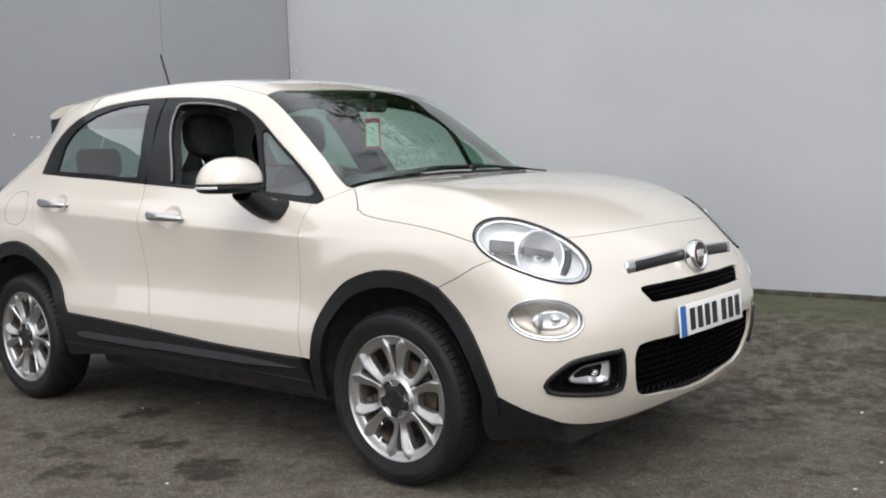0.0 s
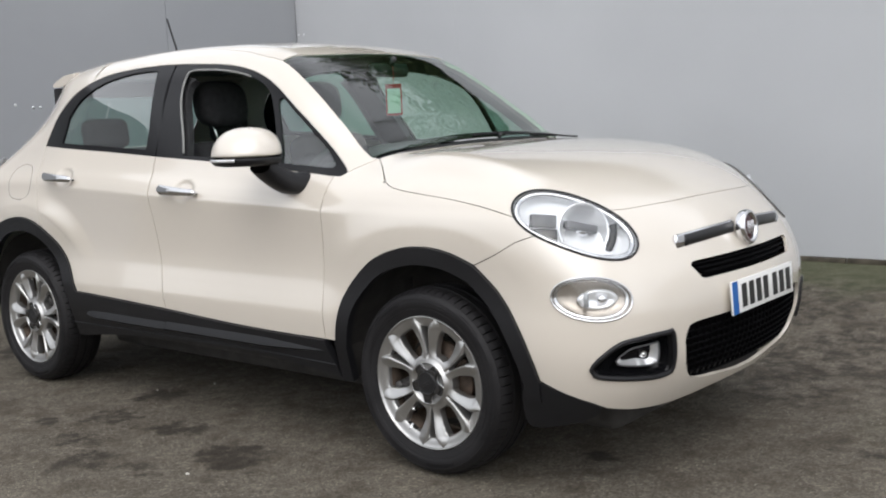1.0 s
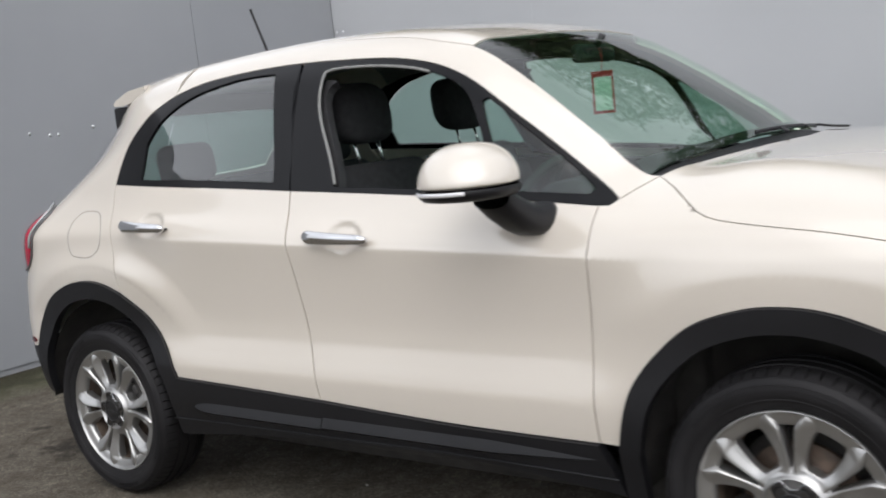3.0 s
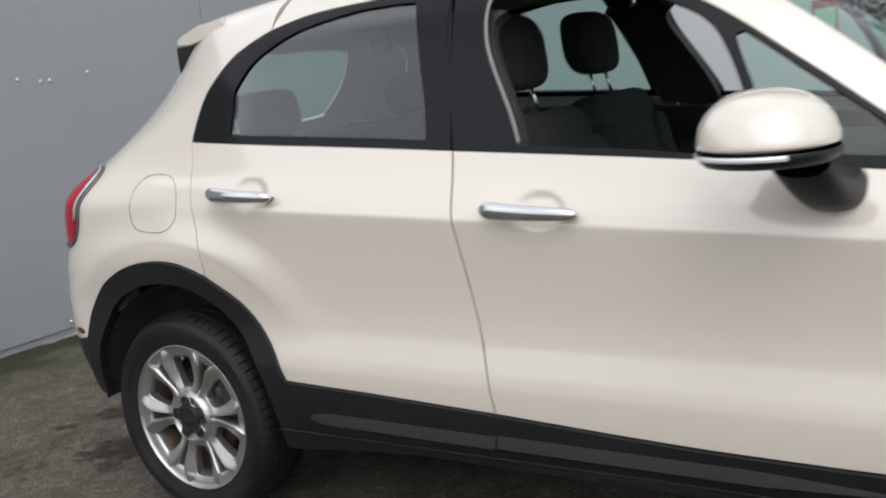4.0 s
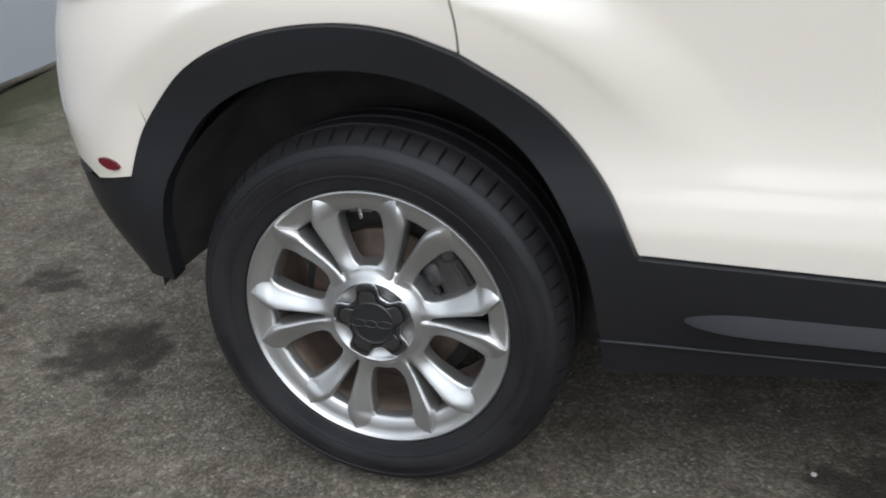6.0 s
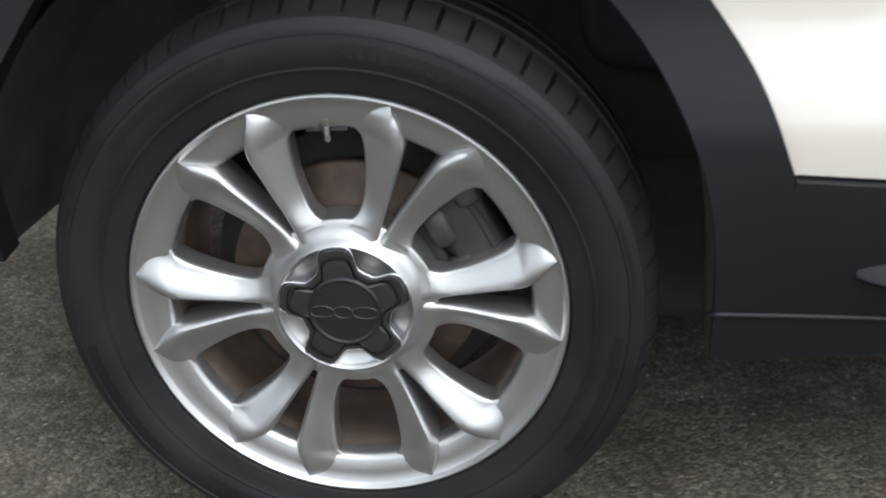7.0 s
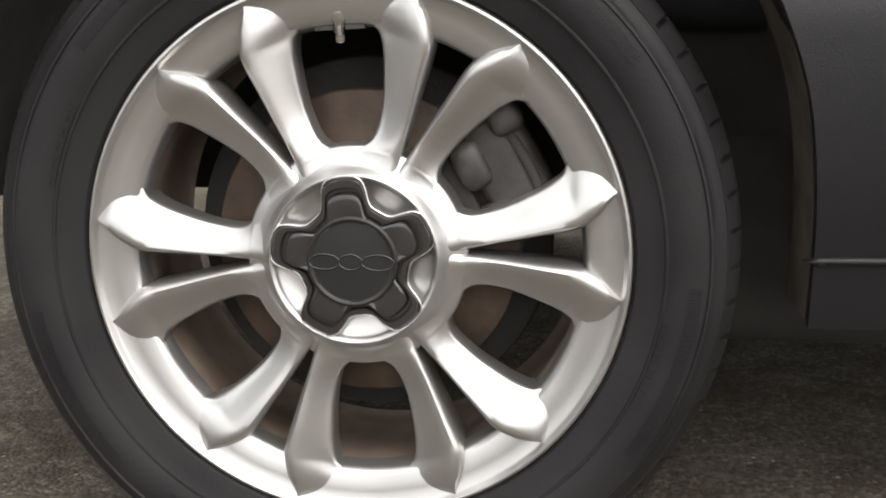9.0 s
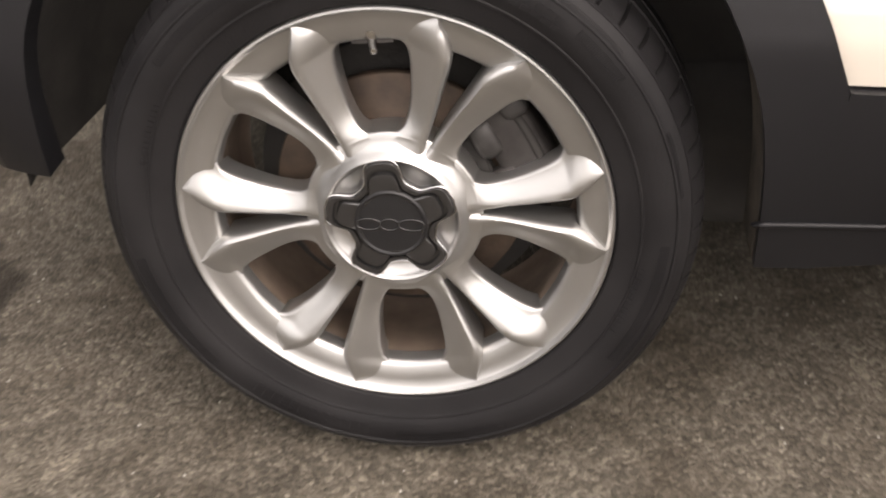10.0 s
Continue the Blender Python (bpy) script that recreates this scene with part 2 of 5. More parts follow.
def oval(c, n, e1, a, b, count=72, p=2.0):
    """An oval line on the skin round the place c, seen along -n, its long half axis a along e1."""
    n, e1 = np.array(n, float), np.array(e1, float)
    n /= np.linalg.norm(n)
    e1 -= n * (e1 @ n)
    e1 /= np.linalg.norm(e1)
    e2 = np.cross(n, e1)
    t = np.linspace(0, 2 * np.pi, count, endpoint=False)
    cs, sn = np.cos(t), np.sin(t)
    cs, sn = np.sign(cs) * np.abs(cs) ** (2 / p), np.sign(sn) * np.abs(sn) ** (2 / p)
    return onto(np.array(c) + n * 0.6 + a * cs[:, None] * e1 + b * sn[:, None] * e2, -n)


MADE = {}


def skin(lines, mirror=False, **kw):
    """A panel of the skin (see cut_skin), on the car's other side if mirror is set."""
    flat = [ln[0] if isinstance(ln, tuple) else ln for ln in lines] + list(kw.get("holes", ()))
    key = (b"".join(a.tobytes() for a in flat), repr([ln[1] for ln in lines if isinstance(ln, tuple)]), repr({k: v for k, v in kw.items() if k != "holes"}))
    if key not in MADE:
        MADE[key] = cut_skin(lines, **kw)
    verts, faces, norms = MADE[key]
    if mirror:
        return verts * (1, -1, 1), [f[::-1] for f in faces], norms * (1, -1, 1)
    return verts, faces, norms


def cut_skin(lines, way=FORE, holes=(), grid=0.016, gap=0.0015, offset=0.0, deep=0.012, both=False, shear=0.0):
    """A panel of the skin: inside the closed run of lines (each points, or (points, gap)), less the holes."""
    from mathutils.geometry import delaunay_2d_cdt
    way = np.array(way, float)
    u = np.cross(way, (0, 0, 1))
    u /= np.linalg.norm(u)
    v = np.cross(u, way)
    pts, gaps = [], []
    for ln in lines:
        ln, g = ln if isinstance(ln, tuple) else (ln, gap)
        pts.append(ln)
        gaps.append(np.full(len(ln), g))
    loop, gaps = np.concatenate(pts), np.concatenate(gaps)
    keep = np.linalg.norm(loop - np.roll(loop, 1, 0), axis=1) > 0.002
    loop, gaps = loop[keep], gaps[keep]

    def flat(p):
        return np.c_[p @ u, p @ v]

    def shrink(q, g, sign):
        area = np.sum(q[:, 0] * np.roll(q[:, 1], -1) - q[:, 1] * np.roll(q[:, 0], -1))
        t = np.roll(q, -1, 0) - np.roll(q, 1, 0)
        t /= np.linalg.norm(t, axis=1, keepdims=True) + 1e-9
        return q + np.c_[-t[:, 1], t[:, 0]] * np.sign(area) * sign * g[:, None]

    outer = shrink(flat(loop), gaps, 1)
    inner = [shrink(flat(h), np.full(len(h), gap), -1) for h in holes]
    lo, hi = outer.min(0), outer.max(0)
    gx, gy = np.meshgrid(np.arange(lo[0], hi[0], grid), np.arange(lo[1], hi[1], grid * 0.87))
    gx = gx + (np.arange(gx.shape[0]) % 2)[:, None] * grid / 2
    q = np.c_[gx.ravel(), gy.ravel() - shear * (gx.ravel() + 0.2)]
    ok = inside(outer, q)
    for h in inner:
        ok &= ~inside(h, q)
    q = q[ok]
    edge = np.concatenate([outer] + inner)
    for part_q in np.array_split(np.arange(len(q)), max(1, len(q) // 400)) if len(q) else ():
        d = ((q[part_q][:, None] - edge[None]) ** 2).sum(2).min(1)
        q[part_q[d < (0.5 * grid) ** 2]] = np.nan
    q = q[~np.isnan(q[:, 0])]
    cons, base = [], 0
    for r in [outer] + inner:
        cons += [(base + i, base + (i + 1) % len(r)) for i in range(len(r))]
        base += len(r)
    every = np.concatenate([edge, q]) if len(q) else edge
    vs, _, fs, *_ = delaunay_2d_cdt([Vector(p) for p in every], cons, [], 0, 1e-5)
    vs = np.array([tuple(p) for p in vs])
    fs = np.array([f for f in fs])
    mid = vs[fs].mean(1)
    ok = inside(outer, mid)
    for h in inner:
        ok &= ~inside(h, mid)
    fs = fs[ok]
    used = np.unique(fs)
    back = np.full(len(vs), -1)
    back[used] = np.arange(len(used))
    fs, vs = back[fs], vs[used]
    p = onto(vs[:, :1] * u + vs[:, 1:] * v - way * 3.0, way)
    if both:
        p[np.abs(p[:, 1]) < 0.004, 1] = 0.0
    n = slope(p)
    p = p + n * offset
    e = np.concatenate([fs[:, [0, 1]], fs[:, [1, 2]], fs[:, [2, 0]]])
    a = np.cross(p[fs[:, 1]] - p[fs[:, 0]], p[fs[:, 2]] - p[fs[:, 0]])
    turned = (a * n[fs[:, 0]]).sum(1) < 0
    fs[turned] = fs[turned][:, ::-1]
    e = np.concatenate([fs[:, [0, 1]], fs[:, [1, 2]], fs[:, [2, 0]]])
    seen = {}
    for i, j in e:
        seen[(i, j)] = 1
    rim = [(i, j) for i, j in seen if (j, i) not in seen and not (both and p[i, 1] == 0 and p[j, 1] == 0)]
    verts, faces, norms = list(p), [tuple(f) for f in fs], list(n)
    if deep:
        low = {}
        for i, j in rim:
            for k in (i, j):
                if k not in low:
                    low[k] = len(verts)
                    verts.append(p[k] - n[k] * deep)
                    norms.append(n[k])
            faces.append((j, i, low[i], low[j]))
    verts, norms = np.array(verts), np.array(norms)
    if both:
        m = len(verts)
        faces += [tuple(k + m for k in f[::-1]) for f in faces]
        verts, norms = np.r_[verts, verts * (1, -1, 1)], np.r_[norms, norms * (1, -1, 1)]
    return verts, faces, norms


def panel(name, shape, mat, parent, label=""):
    """Links a skin panel with the skin's own normals, flat at its folded edges."""
    verts, faces, norms = shape
    me = bpy.data.meshes.new(name)
    me.from_pydata([tuple(v) for v in verts.tolist()], [], faces)
    me.shade_smooth()
    split = []
    for f in faces:
        if len(f) == 3:
            split += [tuple(norms[i]) for i in f]
        else:
            a = np.cross(verts[f[1]] - verts[f[0]], verts[f[2]] - verts[f[0]])
            a = a / (np.linalg.norm(a) + 1e-12)
            split += [tuple(a)] * len(f)
    me.normals_split_custom_set(split)
    me.materials.append(mat)
    ob = new(name, me)
    ob.parent = parent
    if label:
        tagged(ob, label)
    return ob


# ---- the yard ----
def fbm(x, y, s, seed=0.0):
    return noise.fractal(Vector((x * s + seed, y * s - seed, seed)), 1.0, 2.0, 5)


STAINS = [(1.68, -0.36, 0.06, 0.9), (-0.50, -0.70, 0.20, 0.8), (-0.37, -1.02, 0.18, 0.7), (0.03, -0.97, 0.17, 0.9), (0.08, -1.44, 0.20, 0.7), (0.52, -1.08, 0.20, 0.8), (-0.2, -1.30, 0.14, 0.6), (0.35, -1.35, 0.10, 0.7), (-2.44, -0.24, 0.14, 0.8), (-2.52, -0.40, 0.12, 0.7), (-2.05, -0.55, 0.22, 0.8), (-2.3, -0.75, 0.2, 0.5), (-0.55, -1.22, 0.10, 0.8), (2.3, 0.15, 0.09, 0.6), (1.9, 1.3, 1.1, 0.62), (2.6, 1.9, 1.3, 0.62), (2.7, 1.05, 0.7, 0.6), (3.4, 1.6, 1.2, 0.62), (1.2, 2.4, 1.2, 0.6), (2.3, 0.22, 0.10, 0.7), (2.45, 0.16, 0.08, 0.7), (1.1, -1.9, 0.25, 0.4)]


def ground_height(x, y):
    return 0.15 * step(0.6, 3.5, y)


def ground_material():
    m = bpy.data.materials.new("asphalt")
    m.use_nodes = True
    nt = m.node_tree
    b = nt.nodes["Principled BSDF"]
    co = nt.nodes.new("ShaderNodeTexCoord")

    def tex(kind, **inputs):
        n = nt.nodes.new(kind)
        for k, v in inputs.items():
            n.inputs[k].default_value = v
        nt.links.new(co.outputs["Object"], n.inputs["Vector"])
        return n

    def ramp(src, *stops):
        r = nt.nodes.new("ShaderNodeValToRGB")
        while len(r.color_ramp.elements) < len(stops):
            r.color_ramp.elements.new(0.5)
        for e, (pos, col) in zip(r.color_ramp.elements, stops):
            e.position, e.color = pos, (*col, 1)
        nt.links.new(src, r.inputs["Fac"])
        return r.outputs["Color"]

    def mix(fac, a, c, mode="MIX"):
        n = nt.nodes.new("ShaderNodeMix")
        n.data_type, n.blend_type = "RGBA", mode
        for sock, v in (("Factor", fac), ("A", a), ("B", c)):
            if isinstance(v, (float, int)):
                n.inputs[sock].default_value = v
            elif isinstance(v, tuple):
                n.inputs[sock].default_value = (*v, 1)
            else:
                nt.links.new(v, n.inputs[sock])
        return n.outputs["Result"]

    def math_node(op, x, y, z=None, clamp=False):
        n = nt.nodes.new("ShaderNodeMath")
        n.operation, n.use_clamp = op, clamp
        for i, v in enumerate((x, y, z)):
            if isinstance(v, (float, int)):
                n.inputs[i].default_value = v
            elif v is not None:
                nt.links.new(v, n.inputs[i])
        return n.outputs[0]

    big = tex("ShaderNodeTexNoise", Scale=1.1, Detail=8.0, Roughness=0.62)
    mid = tex("ShaderNodeTexNoise", Scale=15.0, Detail=7.0, Roughness=0.68)
    stones = tex("ShaderNodeTexVoronoi", Scale=175.0)
    sand = tex("ShaderNodeTexVoronoi", Scale=420.0)
    fine = tex("ShaderNodeTexNoise", Scale=230.0, Detail=3.0)
    flakes = tex("ShaderNodeTexVoronoi", Scale=46.0)
    base = ramp(big.outputs["Fac"], (0.33, (0.068, 0.059, 0.046)), (0.52, (0.128, 0.113, 0.089)), (0.68, (0.205, 0.180, 0.143)))
    base = mix(0.5, base, ramp(mid.outputs["Fac"], (0.30, (0.036, 0.031, 0.025)), (0.5, (0.108, 0.095, 0.077)), (0.72, (0.245, 0.213, 0.170))))
    grains = ramp(stones.outputs["Color"], (0.0, (0.012, 0.010, 0.008)), (0.4, (0.055, 0.048, 0.038)), (0.72, (0.16, 0.14, 0.108)), (0.92, (0.27, 0.24, 0.19)), (1.0, (0.42, 0.38, 0.31)))
    grit = ramp(sand.outputs["Color"], (0.0, (0.02, 0.017, 0.014)), (0.6, (0.10, 0.088, 0.07)), (1.0, (0.30, 0.27, 0.22)))
    speckle = tex("ShaderNodeTexNoise", Scale=62.0, Detail=5.0, Roughness=0.7)
    base = mix(0.30, base, grains)
    base = mix(0.15, base, grit)
    base = mix(1.0, base, ramp(speckle.outputs["Fac"], (0.33, (0.70, 0.69, 0.67)), (0.47, (0.96, 0.96, 0.95)), (0.58, (1.12, 1.12, 1.12)), (0.72, (1.45, 1.45, 1.45))), "MULTIPLY")
    base = mix(1.0, base, ramp(stones.outputs["Color"], (0.0, (0.74, 0.74, 0.73)), (0.5, (0.99, 0.99, 0.99)), (0.85, (1.15, 1.15, 1.15)), (1.0, (1.45, 1.45, 1.45))), "MULTIPLY")
    # scattered pale chips
    pick = nt.nodes.new("ShaderNodeSeparateColor")
    nt.links.new(flakes.outputs["Color"], pick.inputs[0])
    chip = math_node("MULTIPLY", math_node("GREATER_THAN", pick.outputs[0], 0.80), math_node("LESS_THAN", flakes.outputs["Distance"], 0.11))
    base = mix(math_node("MULTIPLY", chip, 0.8), base, (0.50, 0.48, 0.43))
    # brownish grimy blotches
    grime = tex("ShaderNodeTexNoise", Scale=5.5, Detail=7.0, Roughness=0.68)
    base = mix(ramp(grime.outputs["Fac"], (0.48, (0.0, 0.0, 0.0)), (0.64, (0.75, 0.75, 0.75))), base, mix(0.72, base, (0.044, 0.034, 0.023)))
    stain, moss = nt.nodes.new("ShaderNodeAttribute"), nt.nodes.new("ShaderNodeAttribute")
    stain.attribute_name, moss.attribute_name = "stain", "moss"
    # ragged damp patches: the soft patch is broken up by noise
    frill = tex("ShaderNodeTexNoise", Scale=13.0, Detail=7.0, Roughness=0.66)
    damp = math_node("MULTIPLY_ADD", math_node("SUBTRACT", frill.outputs["Fac"], 0.5), 1.9, stain.outputs["Fac"])
    wet = nt.nodes.new("ShaderNodeMapRange")
    wet.interpolation_type = "SMOOTHSTEP"
    wet.inputs["From Min"].default_value, wet.inputs["From Max"].default_value = 0.36, 0.86
    nt.links.new(damp, wet.inputs["Value"])
    base = mix(wet.outputs[0], base, mix(0.80, base, (0.017, 0.013, 0.009)))
    base = mix(moss.outputs["Fac"], base, mix(0.6, base, (0.052, 0.066, 0.026)))
    dirt = nt.nodes.new("ShaderNodeAttribute")
    dirt.attribute_name = "dirt"
    base = mix(dirt.outputs["Fac"], base, mix(0.75, base, (0.026, 0.022, 0.012)))
    nt.links.new(base, b.inputs["Base Color"])
    rough = nt.nodes.new("ShaderNodeMapRange")
    rough.inputs["To Min"].default_value, rough.inputs["To Max"].default_value = 0.9, 0.8
    nt.links.new(wet.outputs[0], rough.inputs["Value"])
    nt.links.new(rough.outputs[0], b.inputs["Roughness"])
    b.inputs["Specular IOR Level"].default_value = 0.25
    dist = tex("ShaderNodeTexVoronoi", Scale=175.0)
    add = nt.nodes.new("ShaderNodeMath")
    add.operation = "MULTIPLY_ADD"
    add.inputs[1].default_value = -0.9
    nt.links.new(dist.outputs["Distance"], add.inputs[0])
    nt.links.new(fine.outputs["Fac"], add.inputs[2])
    bp = nt.nodes.new("ShaderNodeBump")
    bp.inputs["Strength"].default_value, bp.inputs["Distance"].default_value = 0.6, 0.005
    nt.links.new(add.outputs[0], bp.inputs["Height"])
    nt.links.new(bp.outputs[0], b.inputs["Normal"])
    return m


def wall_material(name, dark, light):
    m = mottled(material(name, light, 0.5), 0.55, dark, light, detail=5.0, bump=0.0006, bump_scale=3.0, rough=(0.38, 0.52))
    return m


# The west wall's weaker light is put into its colour: darker than north.
WALL_N, WALL_W = wall_material("pale_grey_panel", (0.44, 0.455, 0.47), (0.50, 0.515, 0.53)), wall_material("shaded_grey_panel", (0.285, 0.297, 0.313), (0.330, 0.342, 0.358))
TIMBER = mottled(material("weathered_timber", (0.3, 0.27, 0.22), 0.85), 6.0, (0.10, 0.085, 0.06), (0.42, 0.38, 0.32), bump=0.003, bump_scale=60)
STEEL = material("bright_screw", (0.75, 0.76, 0.77), 0.3, 0.9)
# Dark tone for foot boards: the shadow gap under the wall, put into colour.
GAP_SHADE = mottled(material("gap_shade_timber", (0.06, 0.05, 0.035), 0.9), 9.0, (0.022, 0.018, 0.012), (0.10, 0.088, 0.065), bump=0.003, bump_scale=60)
CORNER, WALL_TOP = (-3.88, 3.47), 3.0


def build_ground():
    xs = np.r_[-400, -60, -20, -8, np.arange(-4.6, 4.01, 0.04), 5, 6.5, 9, 20, 60, 400]
    ys = np.r_[-400, -60, -20, -8, -5, -4, np.arange(-3.4, 4.0, 0.04), 20, 60, 400]
    verts, stain, moss, dirt = [], [], [], []
    cx, cy = CORNER
    for y in ys:
        for x in xs:
            h = float(ground_height(x, y))
            near = -4.7 < x < 4.1 and -3.5 < y < 4
            s = g = e = 0.0
            if near:
                a, b = fbm(x, y, 4.0, 3.1), fbm(x, y, 14.0, 7.7)
                for sx, sy, r, k in STAINS:
                    d = math.hypot(x - sx, (y - sy) * 1.35) / r
                    if d < 2.2:
                        s = max(s, k * float(step(1.45, 0.35, d + 0.55 * a + 0.35 * b)))
                s = max(s, 0.35 * float(step(0.2, 0.8, a + 0.4 * b)))
                edge = min(cy - y, (x - cx) * 1.6)
                g = float(step(1.25, 0.35, edge + 0.35 * a))
                g = max(g, 0.75 * float(step(0.15, 0.6, fbm(x, y, 1.1, 9.0))) * float(step(-0.2, 1.8, y)))
                e = float(step(0.42, 0.16, x - cx + 0.30 * a + 0.10 * b)) * 0.9
                h += 0.0025 * a + 0.001 * b
            verts.append((x, y, h + 0.0085))
            stain.append(s)
            moss.append(g)
            dirt.append(e)
    n = len(xs)
    faces = [(j * n + i, j * n + i + 1, j * n + n + i + 1, j * n + n + i) for j in range(len(ys) - 1) for i in range(n - 1)]
    ob = tagged(part("ground", (verts, faces), ground_material()), "worn grey asphalt yard with dark damp stains and moss", "ground", kind="structure")
    for key, values in (("stain", stain), ("moss", moss), ("dirt", dirt)):
        ob.data.attributes.new(key, "FLOAT", "POINT").data.foreach_set("value", values)


def build_walls():
    cx, cy = CORNER
    north = tagged(part("wall_north", box_bm(cx - 0.1, 14.0, cy + 0.012, cy + 0.1, 0.10, WALL_TOP), WALL_N, smooth=False), "tall wall of pale grey painted flat panels", "wall", kind="structure")
    x, i = cx + 0.004, 0
    edges = [cx + 0.004, -1.95, 5.37, 10.25, 13.9]
    for a, b in zip(edges, edges[1:]):
        part("panel", box_bm(a + 0.0003, b - 0.0003, cy, cy + 0.0118, 0.19, WALL_TOP - 0.01, 0.0003, 1), WALL_N, north, smooth=False)
    west = tagged(part("wall_west", box_bm(cx - 0.1, cx - 0.012, -3.1, cy + 0.1, -0.1, WALL_TOP), WALL_W, smooth=False), "tall wall of painted flat panels with fine joints, grey darkened for shade", "wall", kind="structure")
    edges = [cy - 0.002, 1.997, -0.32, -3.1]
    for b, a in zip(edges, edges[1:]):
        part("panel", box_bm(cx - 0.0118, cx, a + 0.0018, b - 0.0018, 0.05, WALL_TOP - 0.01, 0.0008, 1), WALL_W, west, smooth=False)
    rnd = random.Random(3)
    # weathered timber and debris along the walls' foot; dark boards paint the gap's shade
    xx = cx
    while xx < 9.0:
        ln = rnd.uniform(0.5, 1.5)
        h = 0.145 + rnd.uniform(-0.006, 0.010)
        b = box_bm(xx, xx + ln - 0.01, cy - 0.028 + rnd.uniform(-0.01, 0.004), cy - 0.001, h, h + 0.032 + rnd.uniform(-0.01, 0.01), 0.004)
        part("foot_board", b, TIMBER if rnd.random() < 0.3 else GAP_SHADE, north)
        xx += ln
    yy = -3.0
    while yy < cy - 0.6:
        ln = rnd.uniform(0.6, 1.5)
        h = float(ground_height(0, yy + ln / 2)) - 0.004
        b = box_bm(cx + 0.001, cx + 0.018 + rnd.uniform(0, 0.01), yy, min(yy + ln, cy - 0.03) - 0.01, h, h + 0.018, 0.003)
        part("foot_board", b, TIMBER if rnd.random() < 0.4 else GAP_SHADE, west)
        yy += ln
    for place, wall in (((cx, 0.59, 1.45), west), ((cx, 0.73, 1.43), west), ((cx, 0.79, 1.43), west), ((cx, 0.66, 0.085), west), ((cx, 0.73, 0.08), west), ((cx, 1.05, 1.46), west), ((cx + 0.03, cy, 2.05), north), ((cx + 0.10, cy, 2.045), north)):
        v, f = lathe([(0.011, 0.001), (0.010, -0.004), (0.006, -0.006), (0.0, -0.006)], 14)
        ob = part("screw", (v, f), STEEL, wall, "bright screw head")
        ob.matrix_basis = pose(*place, 0, 0, 90 if wall is west else 0)


PALE_STONE = mottled(material("pale_stone", (0.55, 0.53, 0.48), 0.8), 60.0, (0.42, 0.40, 0.36), (0.66, 0.64, 0.59))


def build_stone(x, y, r, seed):
    b = bmesh.new()
    bmesh.ops.create_icosphere(b, subdivisions=2, radius=r)
    rnd = random.Random(seed)
    for v in b.verts:
        v.co *= rnd.uniform(0.8, 1.15)
        v.co.z *= 0.6
    ob = tagged(part("stone", b, PALE_STONE, smooth=False), "small pale stone chip lying on the asphalt", "stone", group="loose stone chips")
    ob.matrix_basis = pose(x, y, float(ground_height(x, y)) + 0.0085 + r * 0.45, 0, 0, rnd.uniform(0, 360))


build_ground()
build_walls()
for i, (x, y) in enumerate(((0.54, -1.30), (2.34, 1.05), (2.62, 0.39), (2.64, 0.03), (-0.57, -0.64), (-0.42, -0.42))):
    build_stone(x, y, 0.007 if i < 4 else 0.005, i)


# ---- trees beyond the wall, which the windscreen mirrors ----
LEAF = mottled(material("leaf_green", (0.06, 0.10, 0.03), 0.5), 3.0, (0.03, 0.055, 0.016), (0.085, 0.13, 0.04))
BARK = mottled(material("bark", (0.08, 0.06, 0.045), 0.9), 8.0, (0.05, 0.038, 0.028), (0.12, 0.095, 0.07), bump=0.01, bump_scale=40)


def build_tree(x, y, tall, seed):
    rnd = random.Random(seed)
    tree = tagged(empty("tree", x, y, 0.1), "leafy green tree beyond the wall", "tree", group="trees beyond the wall")
    limbs = []
    trunk = [(0, 0, 0), (0.1, 0.05, tall * 0.25), (0.0, -0.1, tall * 0.5), (0.15, 0.0, tall * 0.8)]
    verts, faces = [], []
    for pts, r0 in [(trunk, 0.2)] + [([trunk[2] if k % 2 else trunk[1], (rnd.uniform(-1, 1), rnd.uniform(-1, 1), tall * rnd.uniform(0.5, 0.65)), (tall * rnd.uniform(-0.3, 0.3), tall * rnd.uniform(-0.2, 0.2), tall * rnd.uniform(0.5, 0.98))], 0.12) for k in range(14)]:
        q = dense(np.array(pts), 0.3)
        base = len(verts)
        for i, p in enumerate(q):
            r = r0 * (1 - 0.85 * i / len(q))
            verts += [(p[0] + r * math.cos(a), p[1] + r * math.sin(a), p[2]) for a in np.linspace(0, 2 * math.pi, 8, endpoint=False)]
        faces += [(base + i * 8 + j, base + i * 8 + (j + 1) % 8, base + (i + 1) * 8 + (j + 1) % 8, base + (i + 1) * 8 + j) for i in range(len(q) - 1) for j in range(8)]
        limbs.append(q)
    part("trunk", (verts, faces), BARK, tree)
    verts, faces = [], []
    for _ in range(230):
        q = limbs[rnd.randrange(len(limbs))]
        c = q[rnd.randrange(len(q) // 3, len(q))] + np.array([rnd.gauss(0, 0.8), rnd.gauss(0, 0.7), rnd.gauss(0.2, 0.7)])
        for _ in range(42):
            p = c + np.array([rnd.gauss(0, 0.34) for _ in range(3)])
            d1 = np.array([rnd.gauss(0, 1) for _ in range(3)])
            d1 /= np.linalg.norm(d1)
            d2 = np.cross(d1, [rnd.gauss(0, 1) for _ in range(3)])
            d2 /= np.linalg.norm(d2)
            s = rnd.uniform(0.09, 0.18)
            b = len(verts)
            verts += [p - d1 * s, p + d2 * s * 0.45, p + d1 * s, p - d2 * s * 0.45]
            faces.append((b, b + 1, b + 2, b + 3))
